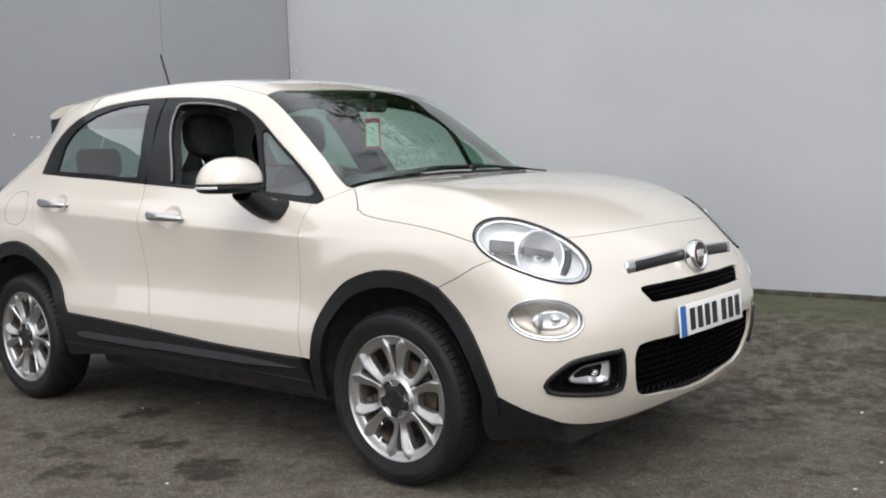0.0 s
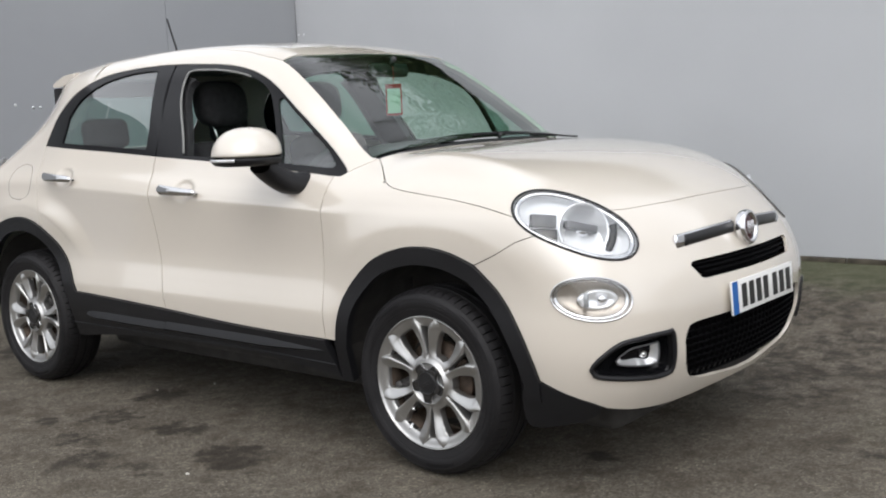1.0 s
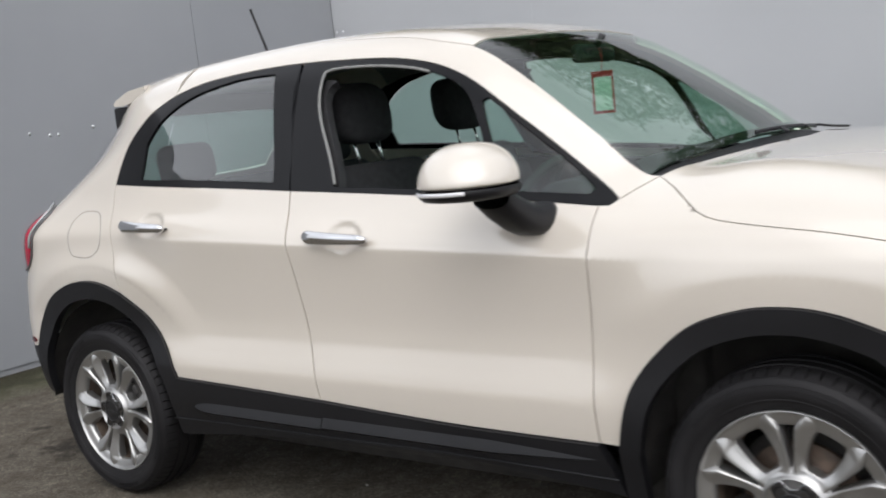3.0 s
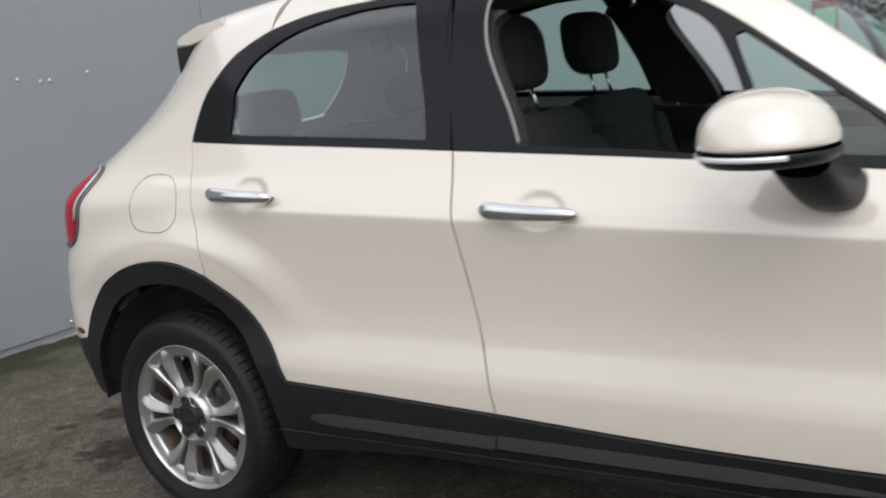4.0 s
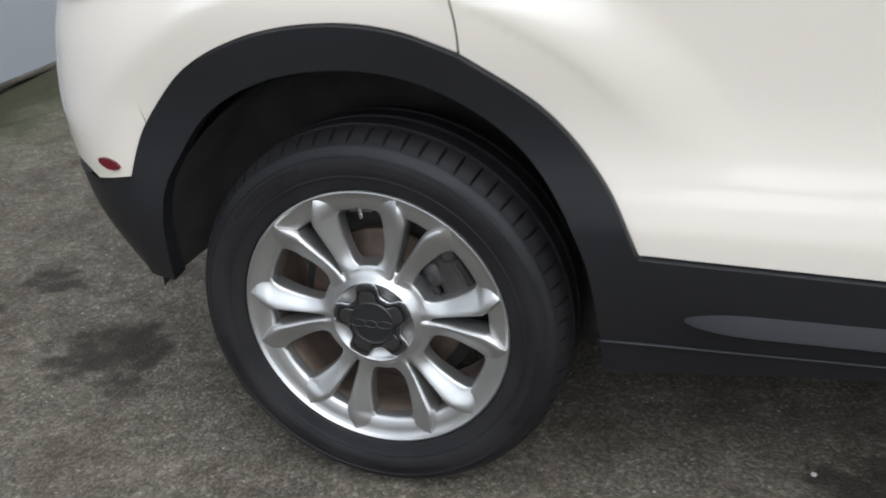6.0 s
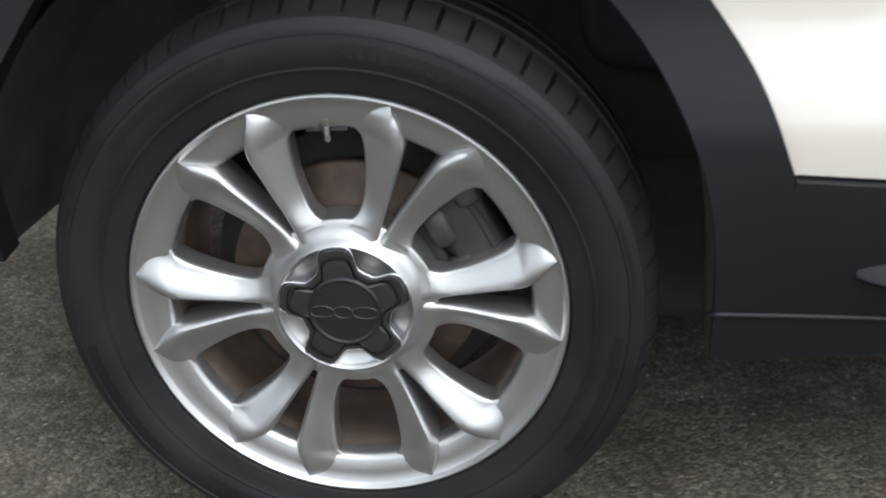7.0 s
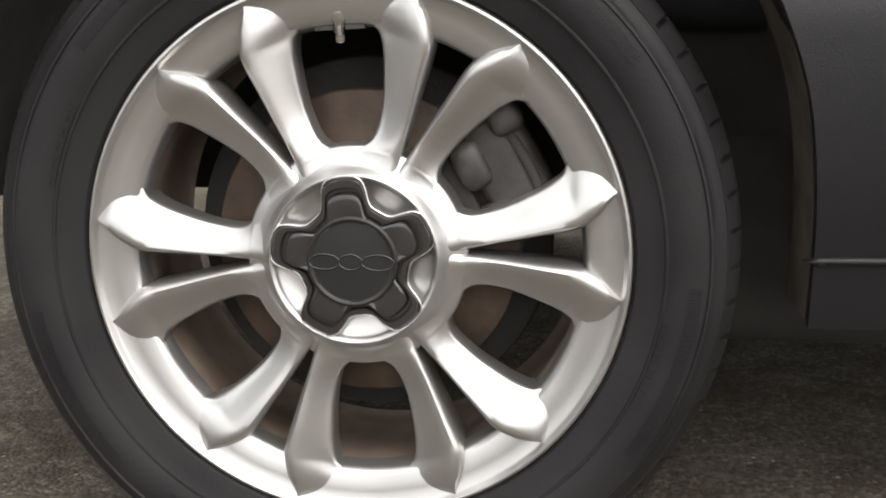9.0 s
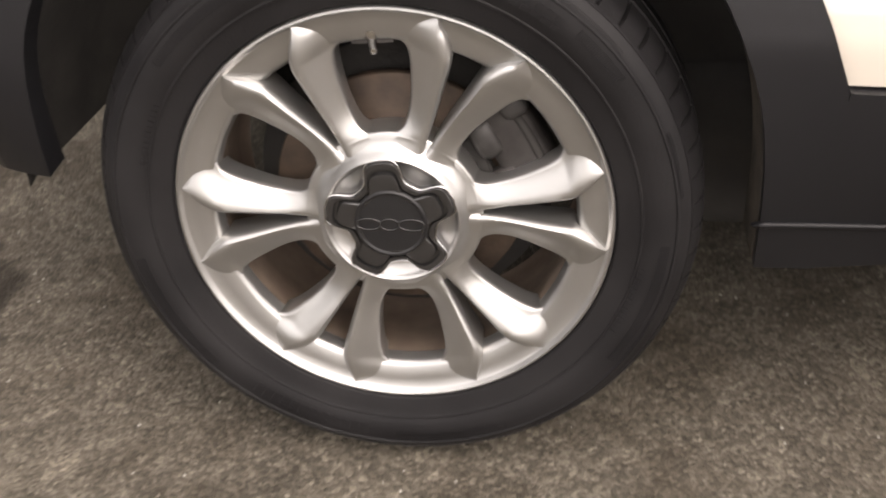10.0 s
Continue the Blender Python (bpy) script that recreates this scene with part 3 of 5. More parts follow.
    tagged(part("crown", (verts, faces), LEAF, tree), kind="stuff")


for tx, ty, th, seed in ((-4.6, 10.5, 13.5, 1), (-0.6, 12.0, 12.0, 2), (-10.0, 12.5, 15.0, 3), (-2.4, 10.2, 14.5, 5), (-7.4, 10.8, 10.5, 6)):
    build_tree(tx, ty, th, seed)


def glassy(name, tint, mirror=0.05, steep=4.0):
    """A thin pane: clear and tinted, with a mirror share that grows towards a grazing view from either side."""
    m = bpy.data.materials.new(name)
    m.use_nodes = True
    nt = m.node_tree
    nt.nodes.remove(nt.nodes["Principled BSDF"])
    clear, shine, mix, facing_edge, power, share = (nt.nodes.new("ShaderNode" + k) for k in ("BsdfTransparent", "BsdfGlossy", "MixShader", "LayerWeight", "Math", "Math"))
    clear.inputs["Color"].default_value = (*tint, 1)
    shine.inputs["Roughness"].default_value = 0.0
    shine.inputs["Color"].default_value = (1, 1, 1, 1)
    facing_edge.inputs["Blend"].default_value = 0.5
    power.operation, share.operation = "POWER", "MULTIPLY_ADD"
    power.inputs[1].default_value = steep
    share.inputs[1].default_value, share.inputs[2].default_value = 0.9 - mirror, mirror
    nt.links.new(facing_edge.outputs["Facing"], power.inputs[0])
    nt.links.new(power.outputs[0], share.inputs[0])
    nt.links.new(share.outputs[0], mix.inputs["Fac"])
    nt.links.new(clear.outputs[0], mix.inputs[1])
    nt.links.new(shine.outputs[0], mix.inputs[2])
    nt.links.new(mix.outputs[0], nt.nodes["Material Output"].inputs["Surface"])
    return m


SCREEN = glassy("windscreen_glass", (0.47, 0.69, 0.56), 0.09)
TINTED = glassy("side_glass", (0.50, 0.68, 0.62), 0.045, 2.1)
CLEAR = glassy("lamp_glass", (0.95, 0.96, 0.965), 0.05)

# ---- the car ----
car = tagged(empty("car"), "cream small crossover car with black plastic cladding parked on asphalt", "car")

belt = [(0.84, 1.033), (0.56, 1.058), (0.18, 1.088), (-0.26, 1.116), (-0.6, 1.138), (-1.21, 1.173)]
arc = [(-1.21, 1.173), (-1.203, 1.25), (-1.17, 1.325), (-1.08, 1.41), (-0.95, 1.470), (-0.79, 1.503), (-0.5, 1.517), (-0.2, 1.508), (0.11, 1.478), (0.33, 1.41), (0.56, 1.26), (0.73, 1.135), (0.84, 1.062), (0.858, 1.045), (0.84, 1.033)]
BELT, ARC = from_side(belt), from_side(arc)
ARC_AFT, ARC_FORE = from_side(arc[:5]), from_side(arc[4:])
SPLIT = from_side([(-0.267, 1.1165), (-0.25, 0.99), (-0.215, 0.76), (-0.19, 0.60), (-0.17, 0.47)])
DOOR_FRONT = from_side([(0.814, 1.0352), (0.810, 0.98), (0.807, 0.90), (0.80, 0.73), (0.797, 0.58), (0.803, 0.438)])
SILL_FRONT, SILL_REAR = from_side([(0.803, 0.438), (0.35, 0.444), (-0.17, 0.47)]), from_side([(-0.17, 0.47), (-0.5, 0.484), (-0.85, 0.497)])
ARCH_R1 = from_side([(-0.85, 0.497), (-0.898, 0.600), (-0.99, 0.712), (-1.105, 0.792)])
ARCH_R2 = from_side([(-1.105, 0.792), (-1.20, 0.824), (-1.31, 0.833), (-1.44, 0.812), (-1.56, 0.755), (-1.65, 0.66), (-1.69, 0.57)])
DOOR_REAR = from_side([(-1.105, 0.792), (-1.112, 0.86), (-1.16, 1.04), (-1.21, 1.173)])
ARCH_F1 = from_side([(0.86, 0.435), (0.912, 0.60), (1.045, 0.738), (1.19, 0.794), (1.31, 0.804), (1.41, 0.79), (1.51, 0.755)])
ARCH_F2 = from_side([(1.51, 0.755), (1.61, 0.665), (1.69, 0.55), (1.73, 0.46), (1.745, 0.40)])
LAMP_LINE = from_side([(1.51, 0.755), (1.60, 0.795), (1.68, 0.838), (1.78, 0.87)])
HOOD_SIDE = np.r_[from_top([(0.93, -0.635), (0.985, -0.68)]), from_side([(1.07, 1.016), (1.12, 0.997), (1.22, 0.982), (1.40, 0.962), (1.56, 0.935), (1.74, 0.890)])]
HOOD_FRONT = np.r_[HOOD_SIDE[-1:], from_top([(1.860, -0.535), (1.877, -0.477), (1.897, -0.37), (1.912, -0.26), (1.922, -0.12), (1.925, 0)])]
PILLAR_FOOT = from_top([(0.93, -0.635), (0.90, -0.64)])
SCREEN_SIDE = from_top([(0.90, -0.64), (0.70, -0.60), (0.5, -0.562), (0.32, -0.528)])
DITCH_FORE, DITCH_AFT = from_top([(0.32, -0.528), (0.2, -0.527), (0.04, -0.505), (-0.46, -0.465), (-0.95, -0.45)]), from_top([(-0.95, -0.45), (-1.25, -0.44), (-1.42, -0.435)])


TIP = int(np.argmax(ARC_FORE[:, 0]))


def line(*pts):
    return dense(np.array(pts), smooth=False)


def both_sides(name, mat, parent, label="", **kw):
    panel(name, skin(**kw), mat, parent, label)
    return panel(name, skin(mirror=True, **kw), mat, parent, label)


HEADLIGHT = oval((1.753, -0.632, 0.849), (0.62, -0.66, 0.40), (0.75, 0.45, -0.34), 0.207, 0.104, p=2.2)
DRL = oval((1.89, -0.745, 0.662), (0.70, -0.70, 0.05), (0.7, 0.7, -0.12), 0.123, 0.067, p=2.1)
FOG = from_front([(-0.775, 0.445), (-0.765, 0.475), (-0.72, 0.52), (-0.65, 0.533), (-0.56, 0.537), (-0.535, 0.53), (-0.52, 0.42), (-0.535, 0.40), (-0.60, 0.397), (-0.72, 0.412), (-0.765, 0.425), (-0.775, 0.445)])[:-1]
UPPER = from_front([(-0.395, 0.724), (-0.362, 0.684), (-0.345, 0.680), (-0.2, 0.680), (0.05, 0.680), (0.05, 0.738), (-0.2, 0.737), (-0.36, 0.736), (-0.385, 0.734), (-0.395, 0.724)], smooth=False)[:-1]
LOWER = from_front([(-0.475, 0.49), (-0.465, 0.53), (-0.42, 0.548), (-0.2, 0.55), (0.05, 0.55), (0.05, 0.335), (-0.25, 0.338), (-0.40, 0.36), (-0.455, 0.42), (-0.475, 0.49)])[:-1]
NOSE_LINE = from_front([(0, 0.895), (0, 0.7), (0, 0.5), (0, 0.29)])
LIP = np.r_[from_front([(0, 0.29), (-0.2, 0.285), (-0.44, 0.275), (-0.6, 0.285), (-0.70, 0.305)]), from_side([(1.86, 0.34), (1.745, 0.40)])]
SPINE_HOOD = from_top([(1.925, 0), (1.5, 0), (1.10, 0)])
HOOD_BACK = from_top([(1.10, 0), (1.07, -0.25), (1.01, -0.48), (0.93, -0.635)])

body = panel("front_bumper", skin([ARCH_F2[::-1], LAMP_LINE, line(LAMP_LINE[-1], HOOD_FRONT[0]), HOOD_FRONT, (NOSE_LINE, 0), LIP], holes=[HEADLIGHT, DRL, FOG, UPPER, LOWER], both=True, gap=0.0012, grid=0.016), PAINT, car, "cream painted front bumper")
panel("bonnet", skin([HOOD_SIDE, HOOD_FRONT, (SPINE_HOOD, 0), HOOD_BACK], holes=[HEADLIGHT], both=True), PAINT, car, "cream painted bonnet")
both_sides("front_wing", PAINT, car, lines=[DOOR_FRONT[::-1], (ARC_FORE[TIP:][::-1], 0.0005), line(ARC_FORE[TIP], PILLAR_FOOT[0]), HOOD_SIDE, line(HOOD_SIDE[-1], LAMP_LINE[-1]), LAMP_LINE[::-1], ARCH_F1[::-1], line(ARCH_F1[0], DOOR_FRONT[-1])], holes=[HEADLIGHT], grid=0.011)
both_sides("side_frame", PAINT, car, lines=[(ARC_FORE[:TIP], 0.0005), line(ARC_FORE[TIP], PILLAR_FOOT[0]), PILLAR_FOOT, SCREEN_SIDE, DITCH_FORE, (line(DITCH_FORE[-1], ARC_FORE[0]), 0)])
for flip in (False, True):
    door = panel("front_door", skin([BELT[np.argmax(BELT[:, 0] < 0.812) : np.argmin(np.abs(BELT[:, 0] + 0.267))], (SPLIT, 0.0026), SILL_FRONT[::-1], DOOR_FRONT[::-1]], mirror=flip, way=ASIDE, grid=0.012, shear=0.040), PAINT, car, "cream painted front door")
    door = panel("rear_door", skin([BELT[np.argmin(np.abs(BELT[:, 0] + 0.267)) :], DOOR_REAR[::-1], ARCH_R1[::-1], SILL_REAR[::-1], (SPLIT[::-1], 0.0026)], mirror=flip, way=ASIDE, grid=0.012, shear=0.040), PAINT, car, "cream painted rear door")
SCREEN_TOP, SCREEN_FOOT = from_top([(0.32, -0.528), (0.37, -0.3), (0.385, 0)]), from_top([(1.02, 0), (0.99, -0.3), (0.94, -0.52), (0.90, -0.64)])
panel("windscreen", skin([SCREEN_SIDE, SCREEN_TOP, (from_top([(0.385, 0), (1.02, 0)]), 0), SCREEN_FOOT], both=True, offset=-0.003, deep=0), SCREEN, car, "green tinted windscreen")
panel("roof", skin([DITCH_FORE, DITCH_AFT, from_top([(-1.42, -0.435), (-1.44, 0)]), (from_top([(-1.44, 0), (-0.5, 0), (0.385, 0)]), 0), SCREEN_TOP[::-1]], both=True, grid=0.03), PAINT, car, "cream painted roof")

# rear quarter, tailgate, rear bumper
HATCH = from_rear([(-0.44, 1.52), (-0.58, 1.38), (-0.65, 1.22), (-0.67, 1.08), (-0.66, 0.92), (-0.65, 0.78)])
TAIL_LAMP = oval((-1.738, -0.745, 0.985), (-0.72, -0.69, 0.08), (0.05, 0.05, 1.0), 0.128, 0.105, p=2.4)
REAR_SCREEN = from_rear([(0, 1.13), (-0.3, 1.135), (-0.50, 1.15), (-0.515, 1.18), (-0.46, 1.36), (-0.43, 1.405), (-0.3, 1.42), (0, 1.425), (0.02, 1.425), (0.02, 1.13), (0, 1.13)])[:-1]
REAR_LOW = np.r_[from_side([(-1.69, 0.57), (-1.78, 0.553)]), from_rear([(-0.70, 0.55), (-0.5, 0.55), (0, 0.55)])]
REAR_TOP = np.r_[from_rear([(0, 0.78), (-0.4, 0.78), (-0.65, 0.78)])]
both_sides("rear_quarter", PAINT, car, lines=[DOOR_REAR, ARC_AFT, (line(ARC_AFT[-1], DITCH_AFT[0]), 0), DITCH_AFT, line(DITCH_AFT[-1], HATCH[0]), HATCH, (line(HATCH[-1], from_side([(-1.66, 0.70)] * 2)[0]), 0.0), (ARCH_R2[::-1][8:], 0.0015)], holes=[TAIL_LAMP], way=AFT, grid=0.011)
panel("rear_bumper", skin([ARCH_R2[-9:], REAR_LOW, (from_rear([(0, 0.55), (0, 0.78)]), 0), REAR_TOP, (line(HATCH[-1], from_side([(-1.66, 0.70)] * 2)[0]), 0.0)], both=True, way=AFT), PAINT, car)
panel("tailgate", skin([HATCH[::-1], from_top([(-1.42, -0.435), (-1.44, 0)]), (np.r_[from_top([(-1.44, 0), (-1.6, 0)]), from_rear([(0, 1.45), (0, 1.1), (0, 0.78)])], 0), REAR_TOP], both=True, way=AFT, holes=[TAIL_LAMP, REAR_SCREEN]), PAINT, car, "cream painted tailgate")
panel("rear_screen", skin([REAR_SCREEN[REAR_SCREEN[:, 1] < 0.001], (line(REAR_SCREEN[REAR_SCREEN[:, 1] < 0.001][-1], REAR_SCREEN[0]), 0)], way=AFT, offset=-0.004, deep=0, both=True, grid=0.05), TINTED, car, "dark tinted rear screen")


# black window surround, glass
REAR_GLASS = np.r_[from_side([(-1.045, 1.187), (-0.7, 1.168), (-0.358, 1.146)]), from_side([(-0.355, 1.150), (-0.372, 1.23), (-0.392, 1.30), (-0.45, 1.487)]), from_side([(-0.455, 1.492), (-0.55, 1.494), (-0.67, 1.488), (-0.85, 1.455), (-0.99, 1.388), (-1.055, 1.31)]), from_side([(-1.057, 1.30), (-1.052, 1.25), (-1.047, 1.194)])]
OPENING = from_side([(-0.085, 1.122), (0.2, 1.104), (0.49, 1.080), (0.455, 1.16), (0.40, 1.29), (0.335, 1.375), (0.2, 1.436), (0.05, 1.466), (-0.1, 1.480), (-0.20, 1.480), (-0.222, 1.46), (-0.205, 1.36), (-0.12, 1.2), (-0.085, 1.122)])[:-1]
QUARTER_GLASS = from_side([(0.515, 1.085), (0.775, 1.066), (0.785, 1.076), (0.6, 1.212), (0.43, 1.335), (0.415, 1.33), (0.455, 1.23), (0.515, 1.085)])[:-1]
for flip in (False, True):
    i = np.argmin(np.abs(BELT[:, 0] + 0.267))
    j = np.argmin(np.abs(ARC[:, 0] + 0.33))
    cut = from_side([(-0.267, 1.1165), (-0.30, 1.30), (-0.33, 1.513)])
    panel("front_window_surround", skin([BELT[:i], cut, ARC[j:]], holes=[OPENING, QUARTER_GLASS], way=ASIDE, mirror=flip, offset=-0.002, grid=0.03), GLOSS, car)
    panel("rear_window_surround", skin([cut, BELT[i:], ARC[:j]], holes=[REAR_GLASS], way=ASIDE, mirror=flip, offset=-0.002, grid=0.03), GLOSS, car)
    panel("rear_side_window", skin([REAR_GLASS], way=ASIDE, mirror=flip, offset=-0.008, grid=0.02, deep=0), TINTED, car)
    panel("quarter_light", skin([QUARTER_GLASS], way=ASIDE, mirror=flip, offset=-0.008, grid=0.02, deep=0), TINTED, car)


# cladding
def shrunk(pts, cx, cz, k):
    q = pts.copy()
    q[:, 0], q[:, 2] = cx + (q[:, 0] - cx) * k, cz + (q[:, 2] - cz) * k
    return onto(np.c_[q[:, 0], np.full(len(q), -2.0), q[:, 2]], (0, 1, 0))


ARCH_F, ARCH_R = np.r_[from_side([(0.86, 0.285), (0.86, 0.435)]), ARCH_F1, ARCH_F2, from_side([(1.745, 0.40), (1.74, 0.33)])], np.r_[from_side([(-0.85, 0.284), (-0.85, 0.497)]), ARCH_R1, ARCH_R2, from_side([(-1.69, 0.57), (-1.71, 0.38)])]
LIP_R = from_side([(-0.905, 0.284), (-0.912, 0.40), (-0.932, 0.50), (-0.985, 0.605), (-1.06, 0.69), (-1.16, 0.748), (-1.28, 0.768), (-1.41, 0.750), (-1.52, 0.695), (-1.59, 0.615), (-1.635, 0.53), (-1.652, 0.38)])
for flip in (False, True):
    a = shrunk(ARCH_F, 1.30, 0.33, 0.875)
    panel("front_arch_trim", skin([ARCH_F, line(ARCH_F[-1], a[-1]), a[::-1], line(a[0], ARCH_F[0])], way=ASIDE, offset=0.012, deep=0.03, mirror=flip, gap=0), PLASTIC, car)
    panel("rear_arch_trim", skin([ARCH_R, line(ARCH_R[-1], LIP_R[-1]), LIP_R[::-1], line(LIP_R[0], ARCH_R[0])], way=ASIDE, offset=0.012, deep=0.03, mirror=flip, gap=0), PLASTIC, car)
    panel("sill_trim", skin([SILL_FRONT, SILL_REAR, (line(SILL_REAR[-1], from_side([(-0.85, 0.284)] * 2)[0]), 0), from_side([(-0.85, 0.284), (-0.55, 0.315), (-0.17, 0.335), (0.35, 0.345), (0.86, 0.30)]), line(from_side([(0.86, 0.30)] * 2)[0], SILL_FRONT[0])], way=ASIDE, offset=0.0118, deep=0.03, mirror=flip), PLASTIC, car)
    mirrored = -1 if flip else 1
    rows = [[(p[0], (p[1] - 0.008 + d) * mirrored, p[2]) for d in (0.0, 0.03, 0.085)] for p in LIP_R if p[0] > -1.2]
    ff = [(i * 3 + j, i * 3 + j + 1, i * 3 + j + 4, i * 3 + j + 3) for i in range(len(rows) - 1) for j in range(2)]
    part("arch_flange", ([p for r in rows for p in r], ff), MUDDY, car, "muddy inner edge of the wheel arch")


# ---- wheels ----
TYRE = mottled(material("tyre_rubber", (0.02, 0.02, 0.021), 0.7, Specular_IOR_Level=0.25), 9.0, (0.0088, 0.0084, 0.0092), (0.0170, 0.0162, 0.0170), bump=0.0003, bump_scale=300, rough=(0.45, 0.65))
ALLOY = mottled(material("silver_alloy", (0.7, 0.69, 0.66), 0.4, 0.88, Coat_Weight=0.15, Coat_Roughness=0.2), 14.0, (0.425, 0.423, 0.413), (0.485, 0.483, 0.472), bump=0.00003, bump_scale=900, rough=(0.29, 0.35))
RUST = mottled(material("brake_disc_iron", (0.16, 0.10, 0.07), 0.6, 0.4), 30.0, (0.045, 0.032, 0.024), (0.12, 0.085, 0.062), bump=0.0005, bump_scale=200)
IRON = mottled(material("caliper_iron", (0.07, 0.065, 0.06), 0.6, 0.3), 30.0, (0.028, 0.025, 0.024), (0.065, 0.06, 0.057), bump=0.0006, bump_scale=150)
PALE_IRON = mottled(material("cast_iron", (0.16, 0.155, 0.15), 0.55, 0.4), 40.0, (0.032, 0.030, 0.029), (0.085, 0.082, 0.08), bump=0.0006, bump_scale=200)
CAP = material("cap_grey", (0.045, 0.044, 0.044), 0.18, 0.55, Coat_Weight=0.6)
CAP_MATT = material("cap_dark", (0.018, 0.018, 0.019), 0.34, 0.2)
DARK_ALLOY = mottled(material("brake_dust_alloy", (0.20, 0.15, 0.12), 0.65, 0.35), 18.0, (0.13, 0.095, 0.072), (0.25, 0.195, 0.155), bump=0.0003, bump_scale=300)

RIM_FACE = curve((0.1935, 0.030), (0.1945, 0.016), (0.1975, 0.0105), (0.201, 0.0085), (0.214, 0.005), (0.2255, 0.003), (0.2278, 0.001))
SPOKE_R = np.array([0.076, 0.079, 0.083, 0.088, 0.0915, 0.0930, 0.0940, 0.0955, 0.098, 0.102, 0.107, 0.114, 0.123, 0.134, 0.147, 0.16, 0.171, 0.179, 0.185, 0.189, 0.192, 0.195, 0.1985, 0.202, 0.206, 0.210, 0.214, 0.218, 0.222, 0.2255, 0.2275])
SPOKE_IN = curve((0.076, 0.0010), (0.085, 0.0014), (0.10, 0.003), (0.13, 0.0068), (0.16, 0.0112), (0.188, 0.0155), (0.208, 0.026), (0.2275, 0.0448))
SPOKE_OUT = curve((0.076, 0.0410), (0.082, 0.0440), (0.088, 0.0470), (0.0915, 0.0487), (0.0930, 0.0485), (0.0940, 0.0415), (0.0955, 0.0372), (0.098, 0.0340), (0.102, 0.0320), (0.107, 0.0313), (0.13, 0.0355), (0.16, 0.0465), (0.176, 0.0535), (0.185, 0.0585), (0.189, 0.0610), (0.192, 0.0640), (0.195, 0.0690), (0.202, 0.0735), (0.214, 0.0720), (0.222, 0.0625), (0.2275, 0.050))
SPOKE_TOP = curve((0.076, 0.0062), (0.079, 0.0064), (0.085, 0.0074), (0.095, 0.0080), (0.115, 0.0076), (0.145, 0.003), (0.175, -0.0018), (0.195, -0.0038), (0.206, -0.0034), (0.216, -0.0018), (0.2275, 0.0012))
SPOKE_FALL = curve((0.076, 0.001), (0.085, 0.0035), (0.10, 0.007), (0.13, 0.0115), (0.160, 0.0130), (0.189, 0.0140), (0.2275, 0.014))


def spoke_mesh(mid, sign):
    """One spoke: a crest along the narrow gap, its face falling to the rounded edge of the wide window and running out level into the rim's face."""
    verts, faces = [], []
    ca, sa = math.cos(mid), math.sin(mid)
    share = (0.26, 0.36, 0.45, 0.55, 0.64, 0.72, 0.80, 0.87, 0.93)
    for r in SPOKE_R:
        a, b, h, fall = float(SPOKE_IN(r)), float(SPOKE_OUT(r)), float(SPOKE_TOP(r)), float(SPOKE_FALL(r))
        w = b - a
        back = 0.045 if r < 0.194 else 0.02
        # towards the rim the face eases into the rim's own height
        out = float(step(0.178, 0.200, r))
        foot = float(RIM_FACE(max(r, 0.1975))) + 0.0016
        row = [(a + 0.0015, back), (a, h + fall * 0.75), (a + 0.06 * w, h + 0.18 * fall), (a + 0.15 * w, h)]
        for u in share:
            k = (u - 0.15) / 0.85
            inner = h + fall * float(curve((0, 0), (0.13, 0.06), (0.35, 0.30), (0.58, 0.60), (0.76, 0.83), (0.9, 0.96), (1, 1.02))(k))
            outer = h + (foot - h) * k * k * (3 - 2 * k)
            joint = h + fall * (1 - (1 - k) ** 2.2)
            inner += (joint - inner) * float(step(0.098, 0.090, r))
            row.append((a + u * w, inner + (outer - inner) * out))
        edge = h + fall
        row += [(b - 0.0012, edge + 0.0010 + (foot - edge - 0.0010) * out), (b, edge + 0.0040 + (foot + 0.0008 - edge - 0.0040) * out), (b + 0.0004, edge + 0.0085 + (foot + 0.003 - edge - 0.0085) * out), (b - 0.0012, back)]
        for t, y in row:
            t *= sign
            q = max(r * r - t * t, 0) ** 0.5
            verts.append((q * ca - t * sa, y, q * sa + t * ca))
    n = len(row)
    for i in range(len(SPOKE_R) - 1):
        for j in range(n - 1):
            f = (i * n + j, i * n + j + 1, (i + 1) * n + j + 1, (i + 1) * n + j)
            faces.append(f if sign < 0 else f[::-1])
    return verts, faces


def sharp(ob, degrees):
    ob.data.set_sharp_from_angle(angle=radians(degrees))
    return ob


def cap_outline(k, lobes=97.0, n=150):
    out = []
    for i in range(n):
        a = 2 * math.pi * i / n
        c = math.cos(5 * (a - radians(lobes)))
        u = 1 / (1 + math.exp(-4.2 * (c + 0.05)))
        r = (0.0470 + 0.0248 * u) * k
        out.append((r * math.cos(a), r * math.sin(a)))
    return out


def stack(rings):
    """Rings of equally many points, joined one to the next, the last one filled."""
    n = len(rings[0])
    verts = [p for r in rings for p in r]
    faces = [(i * n + j, i * n + (j + 1) % n, (i + 1) * n + (j + 1) % n, (i + 1) * n + j) for i in range(len(rings) - 1) for j in range(n)]
    faces.append(tuple(range((len(rings) - 1) * n, len(rings) * n)))
    return verts, faces


